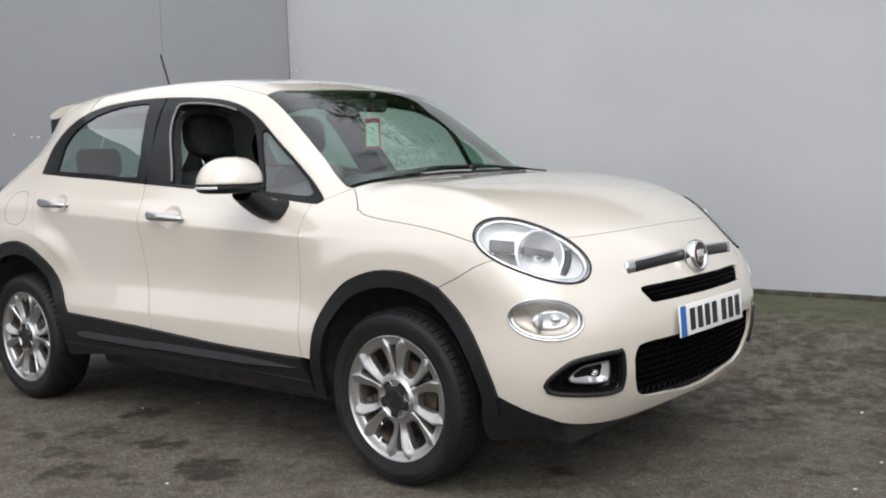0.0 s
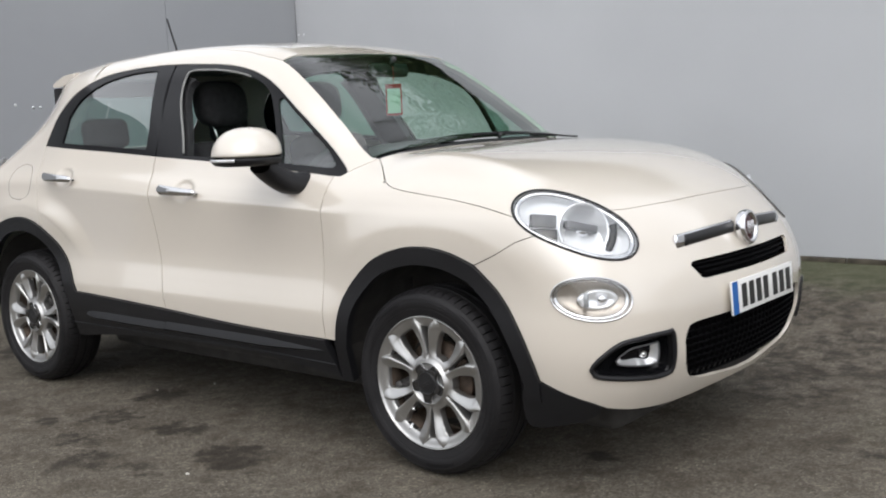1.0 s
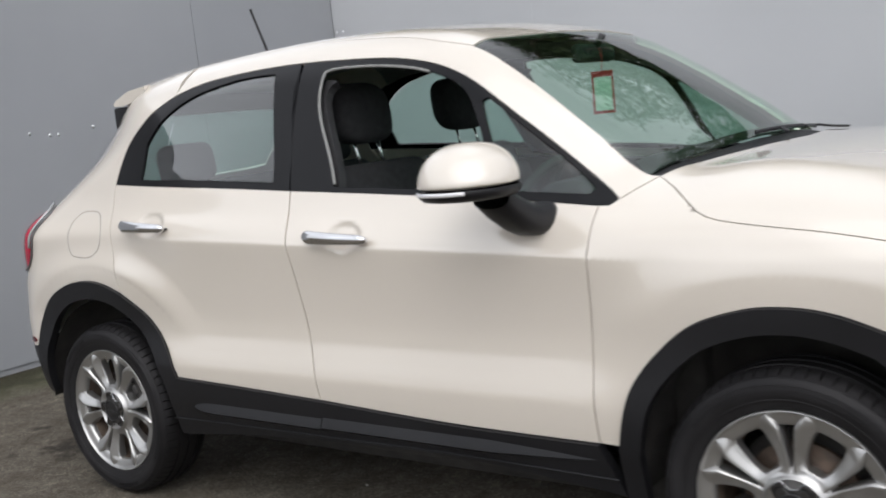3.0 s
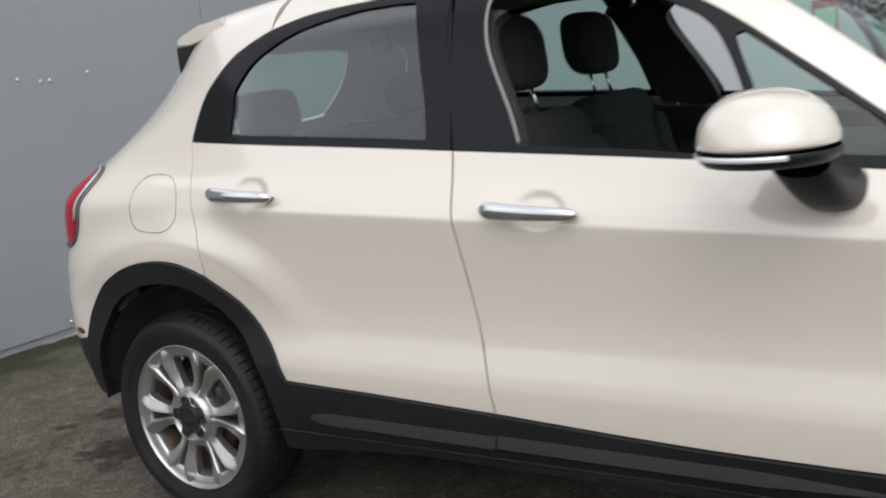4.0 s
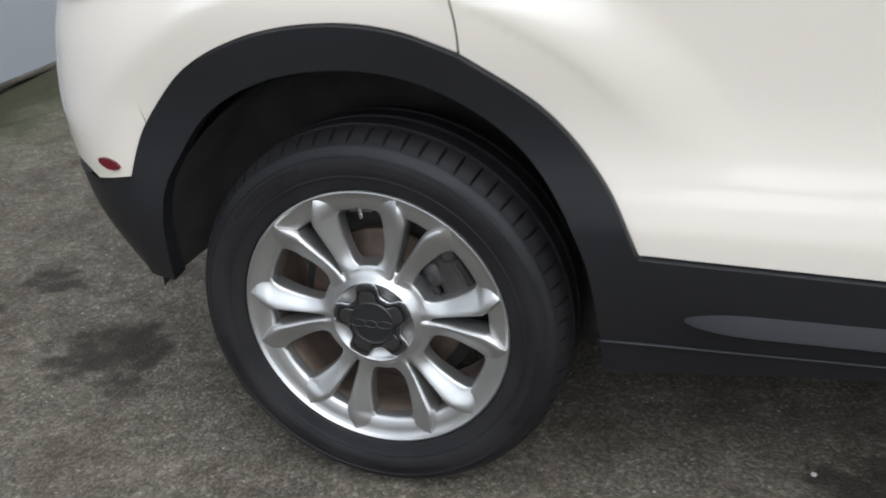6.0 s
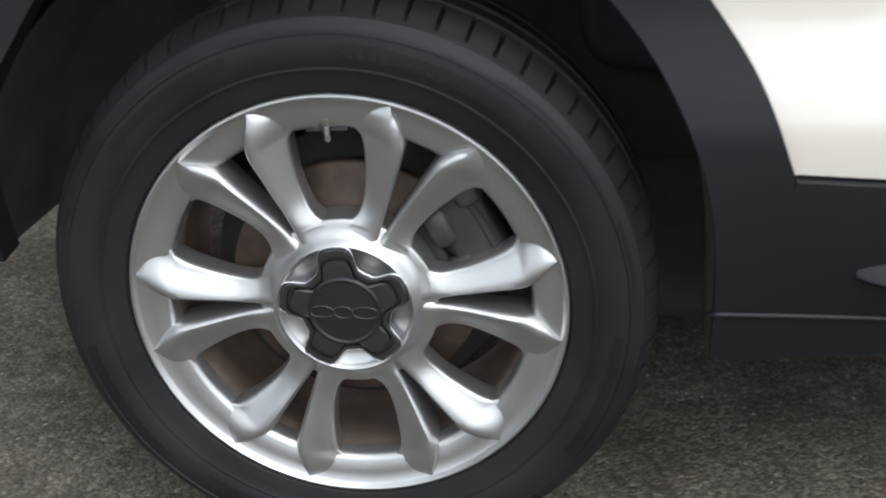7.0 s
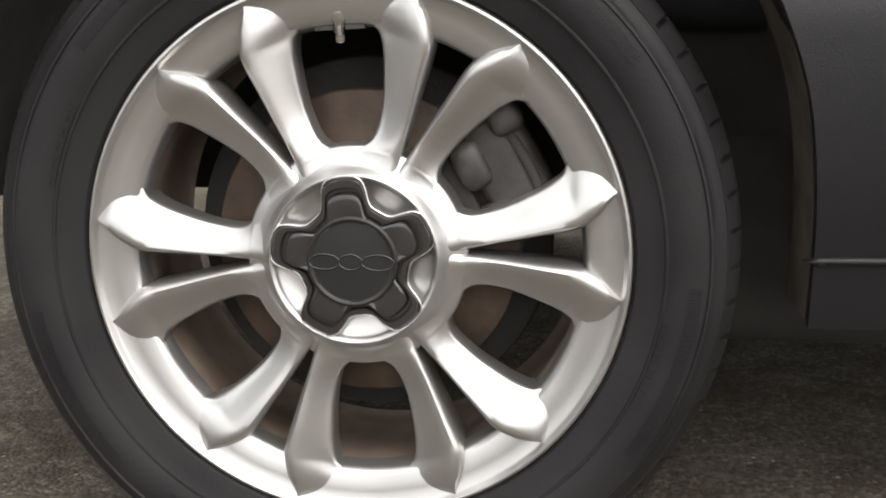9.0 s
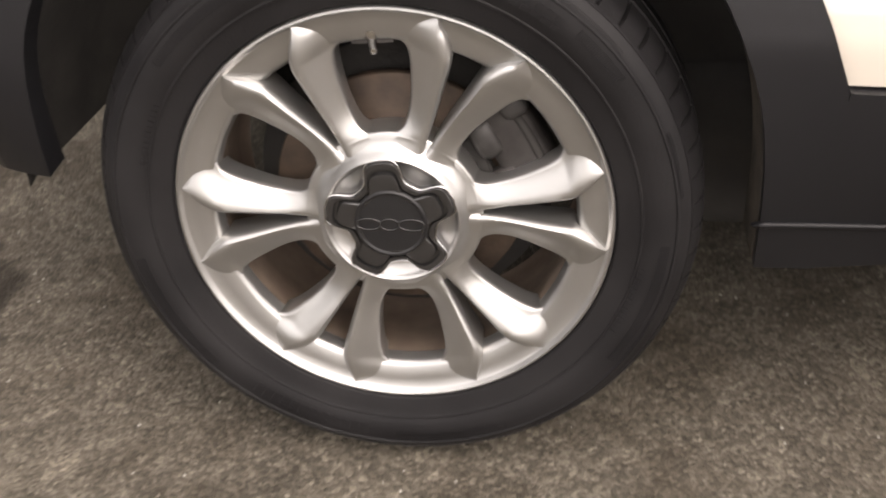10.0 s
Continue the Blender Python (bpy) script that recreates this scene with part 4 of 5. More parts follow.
def tyre_mesh():
    prof = [(0.2325, 0.016), (0.2335, 0.002), (0.237, -0.004), (0.242, -0.0055), (0.247, -0.0070), (0.252, -0.0082), (0.256, -0.0095), (0.2585, -0.0105), (0.2592, -0.0122), (0.2608, -0.0124), (0.2618, -0.0118), (0.266, -0.0138), (0.275, -0.0160), (0.285, -0.0162), (0.2935, -0.0145), (0.2945, -0.0160), (0.2962, -0.0155), (0.2972, -0.0132), (0.3045, -0.0095), (0.3105, -0.0045), (0.3115, -0.0050), (0.3130, -0.0035), (0.3140, -0.0010), (0.3205, 0.0065), (0.3255, 0.0150), (0.3290, 0.0260), (0.3312, 0.0420), (0.3315, 0.0440), (0.3245, 0.0450), (0.3245, 0.0520), (0.3320, 0.0530), (0.3325, 0.085), (0.3250, 0.086), (0.3250, 0.094), (0.3325, 0.095), (0.3320, 0.127), (0.3245, 0.128), (0.3245, 0.135), (0.3312, 0.136), (0.327, 0.160), (0.318, 0.178), (0.29, 0.194), (0.255, 0.188), (0.2325, 0.165)]
    n, blocks = 792, 66
    verts, faces = [], []
    for k in range(n):
        a = 2 * math.pi * k / n
        slot = k % (n // blocks) == 0
        for j, (r, h) in enumerate(prof):
            r -= 0.0055 * max(0.0, (r - 0.30) / 0.033)
            if slot and 23 <= j <= 26:
                r -= (0.004, 0.008, 0.010, 0.010)[j - 23]
                h += 0.0035
            # the tyre stands on the ground, slightly flattened
            x, z = r * math.cos(a), r * math.sin(a)
            z = max(z, -0.3255)
            verts.append((x, h, z))
    p = len(prof)
    for k in range(n):
        for j in range(p - 1):
            a, b = k * p + j, ((k + 1) % n) * p + j
            faces.append((a, a + 1, b + 1, b))
    return verts, faces


def build_wheel(turn, valve):
    """A wheel at the origin, its outer face towards -y, the spokes turned by some degrees."""
    wheel = empty("wheel")
    tyre = sharp(part("tyre", tyre_mesh(), TYRE, wheel, "black tyre with ribbed sidewall and blocked tread shoulder"), 38)
    # raised sidewall lettering, unreadable: short bars
    verts, faces = [], []
    rnd = random.Random(5)
    for start, count, r0, r1, wide in ((52, 16, 0.272, 0.286, 1.5), (232, 13, 0.272, 0.286, 1.5), (150, 12, 0.262, 0.268, 0.9), (-28, 14, 0.262, 0.268, 0.9), (8, 30, 0.2985, 0.3015, 0.22), (40, 36, 0.2985, 0.3015, 0.22), (-60, 20, 0.301, 0.3035, 0.3), (-34, 60, 0.2790, 0.2890, 0.24), (36, 24, 0.2790, 0.2890, 0.24), (110, 60, 0.2790, 0.2890, 0.24), (190, 60, 0.2790, 0.2890, 0.24), (268, 50, 0.2790, 0.2890, 0.24)):
        for i in range(count):
            a0 = start + i * wide * (1.55 if wide > 0.5 else 2.2)
            for dr in ((0, 1),) if rnd.random() < 0.55 or wide < 0.5 else ((0, 0.35), (0.65, 1)):
                base = len(verts)
                for rr, aa in ((r0 + (r1 - r0) * dr[0], a0), (r0 + (r1 - r0) * dr[1], a0), (r0 + (r1 - r0) * dr[1], a0 + wide), (r0 + (r1 - r0) * dr[0], a0 + wide)):
                    y = float(curve((0.255, -0.0098), (0.265, -0.0135), (0.275, -0.0160), (0.285, -0.0162), (0.2935, -0.0145), (0.2985, -0.0128), (0.3045, -0.0095))(rr))
                    for lift in (0.0, -0.0011):
                        verts.append((rr * math.cos(radians(aa)), y + lift, rr * math.sin(radians(aa))))
                b = base
                faces += [(b + 1, b + 3, b + 5, b + 7), (b, b + 1, b + 7, b + 6), (b + 2, b + 3, b + 1, b), (b + 4, b + 5, b + 3, b + 2), (b + 6, b + 7, b + 5, b + 4)]
    tagged(part("sidewall_lettering", (verts, faces), TYRE, tyre, smooth=False), kind="stuff")
    rim_profile = [(0.2330, 0.020), (0.2345, 0.004), (0.2340, -0.0005), (0.2325, -0.0030), (0.2305, -0.0035), (0.2288, -0.0020), (0.2278, 0.001), (0.2255, 0.003), (0.214, 0.005), (0.201, 0.0085), (0.1975, 0.0105), (0.1945, 0.016), (0.1935, 0.030)]
    rim = sharp(part("rim", lathe(rim_profile, 144), ALLOY, wheel, "silver painted alloy rim"), 40)
    part("barrel", lathe([(0.1935, 0.030), (0.196, 0.06), (0.205, 0.10), (0.21, 0.165), (0.2, 0.168)], 96), DARK_ALLOY, wheel)
    for k in range(6):
        for sign in (1, -1):
            sharp(part("spoke", spoke_mesh(radians(4 + turn + 60 * k), sign), ALLOY, wheel), 42)
    # hub with its raised ring and five bolt wells
    hub = sharp(part("hub", lathe([(0.0968, 0.05), (0.0968, 0.0168), (0.0960, 0.0140), (0.0940, 0.0126), (0.0885, 0.0118), (0.083, 0.009), (0.0775, 0.004), (0.0745, -0.0015), (0.0725, -0.0030), (0.0705, -0.0020), (0.0690, 0.0005), (0.0665, 0.0035), (0.056, 0.0062), (0.046, 0.0085), (0.0, 0.010)], 120), ALLOY, wheel), 50)
    ol = [cap_outline(k, 97 + turn) for k in (1.0, 0.985, 0.965, 0.885, 0.865, 0.83, 0.80, 0.74, 0.60)]
    cap = sharp(part("centre_cap", stack([[(x, y, z) for x, z in o] for o, y in zip(ol, (0.010, -0.0030, -0.0050, -0.0050, -0.0010, -0.0010, -0.0062, -0.0072, -0.0060))]), CAP, wheel, "dark grey five lobed plastic centre cap"), 35)
    edge = [(x, -0.0015, z) for x, z in cap_outline(1.012, 97 + turn)]
    part("cap_edge", sweep(edge, ring2(0.0011, 0.0016, 8), closed=True, up=(0, 1, 0)), CHROME, cap)
    part("cap_disc", lathe([(0.0395, -0.004), (0.0385, -0.0082), (0.0360, -0.0088), (0.0348, -0.0068), (0.0335, -0.0068), (0.020, -0.0080), (0.0, -0.0083)], 72), CAP_MATT, cap)
    # raised emblem on the cap as plain shapes: three flat rings in a row
    ct, st = math.cos(radians(turn)), math.sin(radians(turn))
    for cx, wide in ((-0.0235, 0.0130), (-0.001, 0.0098), (0.0225, 0.0138)):
        loop = []
        for t in np.linspace(0, 2 * math.pi, 40, endpoint=False):
            ex, ez = cx + wide * math.cos(t), 0.0003 + 0.0066 * math.sin(t)
            loop.append((ex * ct - ez * st, -0.0086, ex * st + ez * ct))
        part("cap_emblem", sweep(loop, ring2(0.0007, 0.0012, 8), closed=True, up=(0, 1, 0)), CAP, cap)
    # valve in the wide window
    va = radians(valve)
    v = lathe([(0.0, -0.013), (0.0040, -0.013), (0.0045, -0.010), (0.0045, -0.004), (0.0055, -0.005), (0.0055, 0.003), (0.0075, 0.004), (0.0075, 0.012)], 16, "x")
    rot = np.array(((math.cos(va), 0, -math.sin(va)), (0, 1, 0), (math.sin(va), 0, math.cos(va))))
    vv = [tuple(rot @ (np.array(q) + (0.194, 0.014, 0))) for q in v[0]]
    part("valve", (vv, v[1]), CHROME, rim, "small metal tyre valve")
    bw = [tuple(rot @ np.array(q)) for q in [(x, y, z) for x in (0.1915, 0.1955) for y in (0.013, 0.030) for z in (-0.021, 0.021)]]
    part("balance_weight", (bw, [(0, 1, 3, 2), (4, 6, 7, 5), (0, 4, 5, 1), (2, 3, 7, 6), (0, 2, 6, 4), (1, 5, 7, 3)]), IRON, rim, smooth=False)
    return wheel


def build_brake():
    brake = empty("brake")
    disc = [(0.0, 0.058), (0.075, 0.058), (0.077, 0.066), (0.138, 0.067), (0.140, 0.069), (0.140, 0.079), (0.138, 0.081), (0.0, 0.081)]
    part("brake_disc", lathe(disc, 96), RUST, brake, "rusty brown iron brake disc")
    part("backing_plate", lathe([(0.0, 0.10), (0.165, 0.10), (0.168, 0.108), (0.0, 0.108)], 64), LINER, brake)
    pieces = (("caliper", 0.012, 0, 0.060, 0.120, 0.040, 0.095, IRON, 0.014), ("caliper_lug", 0.030, 0.046, 0.030, 0.030, 0.030, 0.06, PALE_IRON, 0.010), ("caliper_lug", 0.030, -0.046, 0.030, 0.030, 0.030, 0.06, PALE_IRON, 0.010), ("caliper_bridge", -0.014, 0.022, 0.030, 0.045, 0.034, 0.06, PALE_IRON, 0.011), ("caliper_bridge", -0.014, -0.030, 0.034, 0.030, 0.036, 0.06, IRON, 0.008), ("brake_pad", -0.036, -0.004, 0.020, 0.085, 0.050, 0.066, LINER, 0.003))
    for name, dx, dz, sx, sz, y0, y1, mat, r in pieces:
        b2 = box_bm(-sx / 2, sx / 2, y0, y1, -sz / 2, sz / 2, r, 3)
        bmesh.ops.translate(b2, vec=(0.135 + dx, 0, dz), verts=b2.verts[:])
        bmesh.ops.rotate(b2, cent=(0, 0, 0), matrix=Matrix.Rotation(-radians(28), 3, "Y"), verts=b2.verts[:])
        part(name, b2, mat, brake)
    hose = [(0.165 * math.cos(radians(d)), 0.052 - 0.012 * math.sin(radians((d - 6) * 4)), 0.165 * math.sin(radians(d))) for d in range(6, 52, 5)]
    part("brake_hose", sweep(hose, ring2(0.005, 0.005, 8), up=(0, 1, 0)), LINER, brake)
    for a in (22,):
        v, f = lathe([(0.0, 0.020), (0.006, 0.021), (0.007, 0.030), (0.007, 0.045)], 12)
        part("caliper_bolt", ([(p[0] + 0.145 * math.cos(radians(28 + a)), p[1], p[2] + 0.145 * math.sin(radians(28 + a))) for p in v], f), CHROME, brake)
    return brake


def build_liner():
    prof = [(0.408, 0.018), (0.415, 0.06), (0.415, 0.27), (0.0, 0.275)]
    return lathe(prof, 60, "y", radians(-4), radians(179))


rear_wheel = build_wheel(0, 93)
front_wheel = build_wheel(28, 241)
brake = build_brake()
WHEEL_Z = 0.334
for wheel, x in ((rear_wheel, -1.285), (front_wheel, 1.285)):
    wheel.parent = car
    wheel.matrix_basis = pose(x, -0.83, WHEEL_Z)
    far = copy_thing(wheel, pose(x, 0.83, WHEEL_Z, 0, 0, 180))
brake.parent = car
brake.matrix_basis = pose(-1.285, -0.83, WHEEL_Z)
copy_thing(brake, pose(1.285, -0.83, WHEEL_Z, 0, 180, 180) @ pose(0, 0, 0, 0, 0, 180))
for x in (-1.285, 1.285):
    for side in (1, -1):
        ob = part("wheel_arch_liner", build_liner(), LINER, car)
        ob.matrix_basis = pose(x, -0.83 * side, 0.345, 0, 0, 0 if side > 0 else 180)


# ---- lamps, grilles, plate ----
LAMP_DARK = material("lamp_housing_grey", (0.16, 0.16, 0.165), 0.3, 0.5)
LAMP_BLACK = material("lamp_black", (0.012, 0.012, 0.013), 0.3)
BADGE_RED = material("badge_dark_red", (0.05, 0.010, 0.012), 0.2)
DARK_RED = material("dark_red_lens", (0.10, 0.006, 0.010), 0.2)
LAMP_MID = material("lamp_grey", (0.42, 0.43, 0.44), 0.25, 0.6)
LAMP_PALE = material("lamp_bowl_silver", (0.90, 0.91, 0.92), 0.22, 0.2)
SILVER = material("reflector", (0.95, 0.96, 0.97), 0.16, 0.55)
RED_LENS = material("red_lens", (0.36, 0.003, 0.028), 0.10, 0.0, Specular_IOR_Level=0.35)
WHITE_LENS = material("white_lens", (0.75, 0.75, 0.76), 0.10, 0.2, Coat_Weight=1.0)
LAMP_WARM = material("lamp_bowl_cream", (0.50, 0.45, 0.39), 0.25, 0.6)
MESH_BLACK = material("grille_black", (0.003, 0.003, 0.0035), 0.8, Specular_IOR_Level=0.05)
WHITE_PLATE = material("plate_white", (0.78, 0.78, 0.76), 0.3)
BLUE_PLATE = material("plate_blue", (0.01, 0.12, 0.42), 0.3)
DARK_GAP = material("dark_gap", (0.02, 0.02, 0.02), 0.8)
INK = material("plate_ink", (0.012, 0.012, 0.012), 0.4)


def bowl(loop, n, shrink, depth):
    """Rings going inwards from a line on the skin: shares of its size and depths."""
    c = loop.mean(0)
    n = np.array(n, float) / np.linalg.norm(n)
    return stack([[tuple(c + (p - c) * k - n * d) for p in loop] for k, d in zip(shrink, depth)])


def facing(n, at):
    """A frame whose local -y looks along n."""
    q = (-Vector(n)).to_track_quat("Y", "Z").to_matrix().to_4x4()
    return Matrix.Translation(at) @ q


def flipped(shape):
    v, f = shape[:2]
    v = [(p[0], -p[1], p[2]) for p in v]
    return v, [tuple(reversed(q)) for q in f]


def mirror_matrix(m):
    s = Matrix.Diagonal((1, -1, 1, 1))
    return s @ m @ s


def outline(loop, thick, mat, parent, name, lift=0.002, label=""):
    p = loop + slope(loop) * lift
    return part(name, sweep(p, ring2(thick, thick, 8), closed=True, up=(0.3, -0.5, 0.8)), mat, parent, label)


def build_headlight(flip):
    mir = (lambda s: flipped(s)) if flip else (lambda s: s)
    n = (0.62, -0.66, 0.40)
    hl = part("headlight", mir(bowl(HEADLIGHT, n, (1.0, 0.985, 0.90, 0.80, 0.74), (0.0, 0.010, 0.022, 0.040, 0.048))), LAMP_PALE, car, "large oval headlight with chrome reflector behind clear lens")
    panel("lens", skin([HEADLIGHT], offset=0.003, deep=0, grid=0.012, gap=0.0005, mirror=flip), CLEAR, hl)
    p = HEADLIGHT + slope(HEADLIGHT) * 0.001
    part("bezel", mir(sweep(p, ring2(0.0042, 0.0042, 8), closed=True, up=(0.3, -0.5, 0.8))), DARK_GAP, hl, "thin dark seal")
    inner = HEADLIGHT.mean(0) + (HEADLIGHT - HEADLIGHT.mean(0)) * 0.93 - np.array(n) * 0.012
    part("inner_trim", mir(sweep(inner, ring2(0.011, 0.006, 8), closed=True, up=n)), CHROME, hl)
    c = HEADLIGHT.mean(0)
    e1 = np.array((0.75, 0.45, -0.36))
    e1 /= np.linalg.norm(e1)
    axis = Vector((0.80, -0.50, 0.22)).normalized()
    m = facing(axis, Vector(c + e1 * 0.030 - np.array(n) * 0.020))
    dish = [(0.088, -0.006), (0.085, -0.008), (0.081, -0.002), (0.066, 0.018), (0.044, 0.034), (0.022, 0.042), (0.012, 0.044)]
    v, f = lathe(dish, 48)
    part("reflector", mir(([tuple(m @ Vector(q)) for q in v], f)), SILVER, hl, "bright faceted reflector")
    v, f = lathe([(0.0, -0.004), (0.017, -0.003), (0.020, 0.003), (0.020, 0.034)], 24)
    part("bulb_shield", mir(([tuple(m @ Vector((q[0], q[1], q[2]))) for q in v], f)), CHROME, hl)
    b = box_bm(-0.060, 0.048, -0.008, 0.026, -0.004, 0.022, 0.004)
    bmesh.ops.transform(b, matrix=m @ pose(0, 0, 0, 0, 14, 0), verts=b.verts[:])
    if flip:
        bmesh.ops.scale(b, vec=(1, -1, 1), verts=b.verts[:])
        bmesh.ops.reverse_faces(b, faces=b.faces[:])
    part("shade", b, LAMP_DARK, hl)
    # dark gap beside the reflector, and the two grey blocks of the indicator
    turn = m.to_3x3().inverted() @ Vector(e1)
    turn = math.atan2(turn.z, turn.x)
    v, f = lathe([(0.089, -0.006), (0.093, -0.016), (0.110, -0.018), (0.114, -0.008)], 24, "y", turn - 0.80, turn + 0.62)
    part("dark_crescent", mir(([tuple(m @ Vector(q)) for q in v], f)), LAMP_BLACK, hl, "black gap beside the reflector")
    grip = m @ pose(0, 0, 0, 0, -math.degrees(turn) - 22, 0)
    for z0, z1, x0, x1, mat in ((0.000, 0.042, -0.178, -0.092, LAMP_DARK), (-0.042, -0.003, -0.166, -0.088, LAMP_BLACK)):
        b = box_bm(x0, x1, -0.004, 0.020, z0, z1, 0.005)
        bmesh.ops.transform(b, matrix=grip, verts=b.verts[:])
        if flip:
            bmesh.ops.scale(b, vec=(1, -1, 1), verts=b.verts[:])
            bmesh.ops.reverse_faces(b, faces=b.faces[:])
        part("indicator", b, mat, hl)


def build_drl(flip):
    mir = flipped if flip else (lambda s: s)
    n = (0.70, -0.70, 0.05)
    d = part("side_lamp", mir(bowl(DRL, n, (1.0, 0.97, 0.86, 0.70, 0.50), (0.0, 0.008, 0.018, 0.026, 0.030))), LAMP_WARM, car, "oval clear daytime lamp with chrome rim")
    panel("lens", skin([DRL], offset=0.003, deep=0, grid=0.012, gap=0.0005, mirror=flip), CLEAR, d)
    p = DRL + slope(DRL) * 0.001
    part("bezel", mir(sweep(p, ring2(0.0035, 0.0035, 8), closed=True, up=(0.3, -0.5, 0.8))), CHROME, d)
    inner = DRL.mean(0) + (DRL - DRL.mean(0)) * 0.90 - np.array(n) * 0.008
    part("inner_trim", mir(sweep(inner, ring2(0.007, 0.004, 8), closed=True, up=n)), CHROME, d)
    c = DRL.mean(0) + np.array((0.016, 0.012, -0.004))
    m = facing(n, Vector(c - np.array(n) * 0.016))
    v, f = lathe([(0.044, 0.002), (0.040, -0.006), (0.034, -0.008), (0.028, 0.0), (0.014, 0.004), (0.0, 0.004)], 36)
    part("lamp_core", mir(([tuple(m @ Vector((q[0] * 1.45, q[1], q[2] * 0.72))) for q in v], f)), SILVER, d)
    v, f = lathe([(0.0, -0.012), (0.012, -0.011), (0.018, -0.005), (0.018, 0.006)], 20)
    part("lamp_bulb", mir(([tuple(m @ Vector((q[0] + 0.014, q[1], q[2] * 0.8))) for q in v], f)), CHROME, d)
    b = box_bm(-0.046, -0.030, -0.010, 0.006, -0.024, 0.024, 0.004)
    bmesh.ops.transform(b, matrix=m, verts=b.verts[:])
    if flip:
        bmesh.ops.scale(b, vec=(1, -1, 1), verts=b.verts[:])
        bmesh.ops.reverse_faces(b, faces=b.faces[:])
    part("lamp_divider", b, LAMP_MID, d)


def build_fog(flip):
    mir = flipped if flip else (lambda s: s)
    fog = part("fog_lamp", mir(bowl(FOG, (0.85, -0.5, 0), (1.0, 0.94, 0.86, 0.82), (0.001, 0.001, 0.016, 0.045))), GLOSS, car, "fog lamp in a black bezel")
    p = FOG + slope(FOG) * 0.003
    part("bezel", mir(sweep(p, [(a * 1.0, b) for a, b in ring2(0.008, 0.006, 8)], closed=True, up=(0.8, -0.5, 0.1))), PLASTIC, fog)
    c = FOG.mean(0)
    small = c + (FOG - c) * (0.52, 0.52, 0.50) + (0.0, 0.012, 0.002) - np.array((0.86, -0.5, 0)) * 0.014
    part("lamp_ring", mir(sweep(small, ring2(0.003, 0.003, 8), closed=True, up=(0.8, -0.5, 0.1))), LAMP_DARK, fog)
    part("reflector", mir(bowl(small, (0.86, -0.5, 0), (1.0, 0.90, 0.62, 0.30), (0.0, 0.010, 0.028, 0.034))), SILVER, fog, "bright fog lamp reflector")
    m = facing((0.86, -0.5, 0), Vector(small.mean(0) - np.array((0.86, -0.5, 0)) * 0.016))
    v, f = lathe([(0.0, -0.008), (0.009, -0.006), (0.011, 0.0), (0.011, 0.02)], 16)
    part("bulb_shield", mir(([tuple(m @ Vector((q[0] + 0.012, q[1], q[2]))) for q in v], f)), CHROME, fog)


for flip in (False, True):
    build_headlight(flip)
    build_drl(flip)
    build_fog(flip)

upper = panel("upper_grille", skin([UPPER], offset=-0.035, deep=0, both=True), MESH_BLACK, car, "slim black upper grille")
lower = panel("lower_grille", skin([LOWER], offset=-0.04, deep=0, both=True), MESH_BLACK, car, "wide black lower grille with fine bars")
for i, z in enumerate((0.694, 0.709, 0.724)):
    q = from_front([(-0.37 + 0.02 * (2 - i), z), (-0.2, z), (0, z), (0.2, z), (0.37 - 0.02 * (2 - i), z)]) - (0.018, 0, 0)
    part("grille_bar", sweep(q, ring2(0.010, 0.0035, 8)), MESH_BLACK, upper)
for i in range(9):
    z = 0.352 + 0.0235 * i
    w = 0.37 if i < 1 else (0.42 if i < 2 else 0.455)
    q = from_front([(-w, z), (-0.2, z), (0, z), (0.2, z), (w, z)]) - (0.018, 0, 0)
    part("grille_bar", sweep(q, ring2(0.007, 0.0028, 8)), MESH_BLACK, lower)
for i in range(25):
    y = -0.43 + 0.86 * i / 24
    q = from_front([(y, 0.35), (y + 0.012, 0.45), (y, 0.545)]) - (0.019, 0, 0)
    part("grille_bar", sweep(q, ring2(0.005, 0.0025, 6), up=(0, 1, 0)), MESH_BLACK, lower)

for flip in (False, True):
    mir = flipped if flip else (lambda s: s)
    q = from_front([(-0.415, 0.797), (-0.3, 0.803), (-0.18, 0.808), (-0.055, 0.811)])
    bar = part("chrome_bar", mir(sweep(q + (0.003, 0, 0), ring2(0.010, 0.027, 20))), CHROME, car, "chrome trimmed bar with dark inlay beside the badge")
    dark = q[np.abs(q[:, 1]) < 0.385]
    part("bar_inlay", mir(sweep(dark + (0.006, 0, 0.0015), ring2(0.0100, 0.0215, 16))), LAMP_BLACK, bar, "dark glossy inlay")
v, f = lathe([(0.058, 0.02), (0.062, 0.004), (0.058, -0.010), (0.052, -0.014), (0.046, -0.010), (0.043, -0.004)], 60)
mb = facing((0.96, 0, 0.12), Vector((2.075, 0, 0.808)))
badge = part("badge", ([tuple(mb @ Vector(p)) for p in v], f), CHROME, car, "round chrome badge with dark centre")
v, f = lathe([(0.047, 0.0), (0.040, -0.006), (0.02, -0.008), (0.0, -0.0085)], 48)
part("badge_disc", ([tuple(mb @ Vector(p)) for p in v], f), BADGE_RED, badge)
for k in range(4):
    b = box_bm(-0.025 + 0.0145 * k, -0.018 + 0.0145 * k, -0.012, -0.006, -0.022, 0.022, 0.002)
    bmesh.ops.transform(b, matrix=mb, verts=b.verts[:])
    part("badge_bar", b, CHROME, badge)


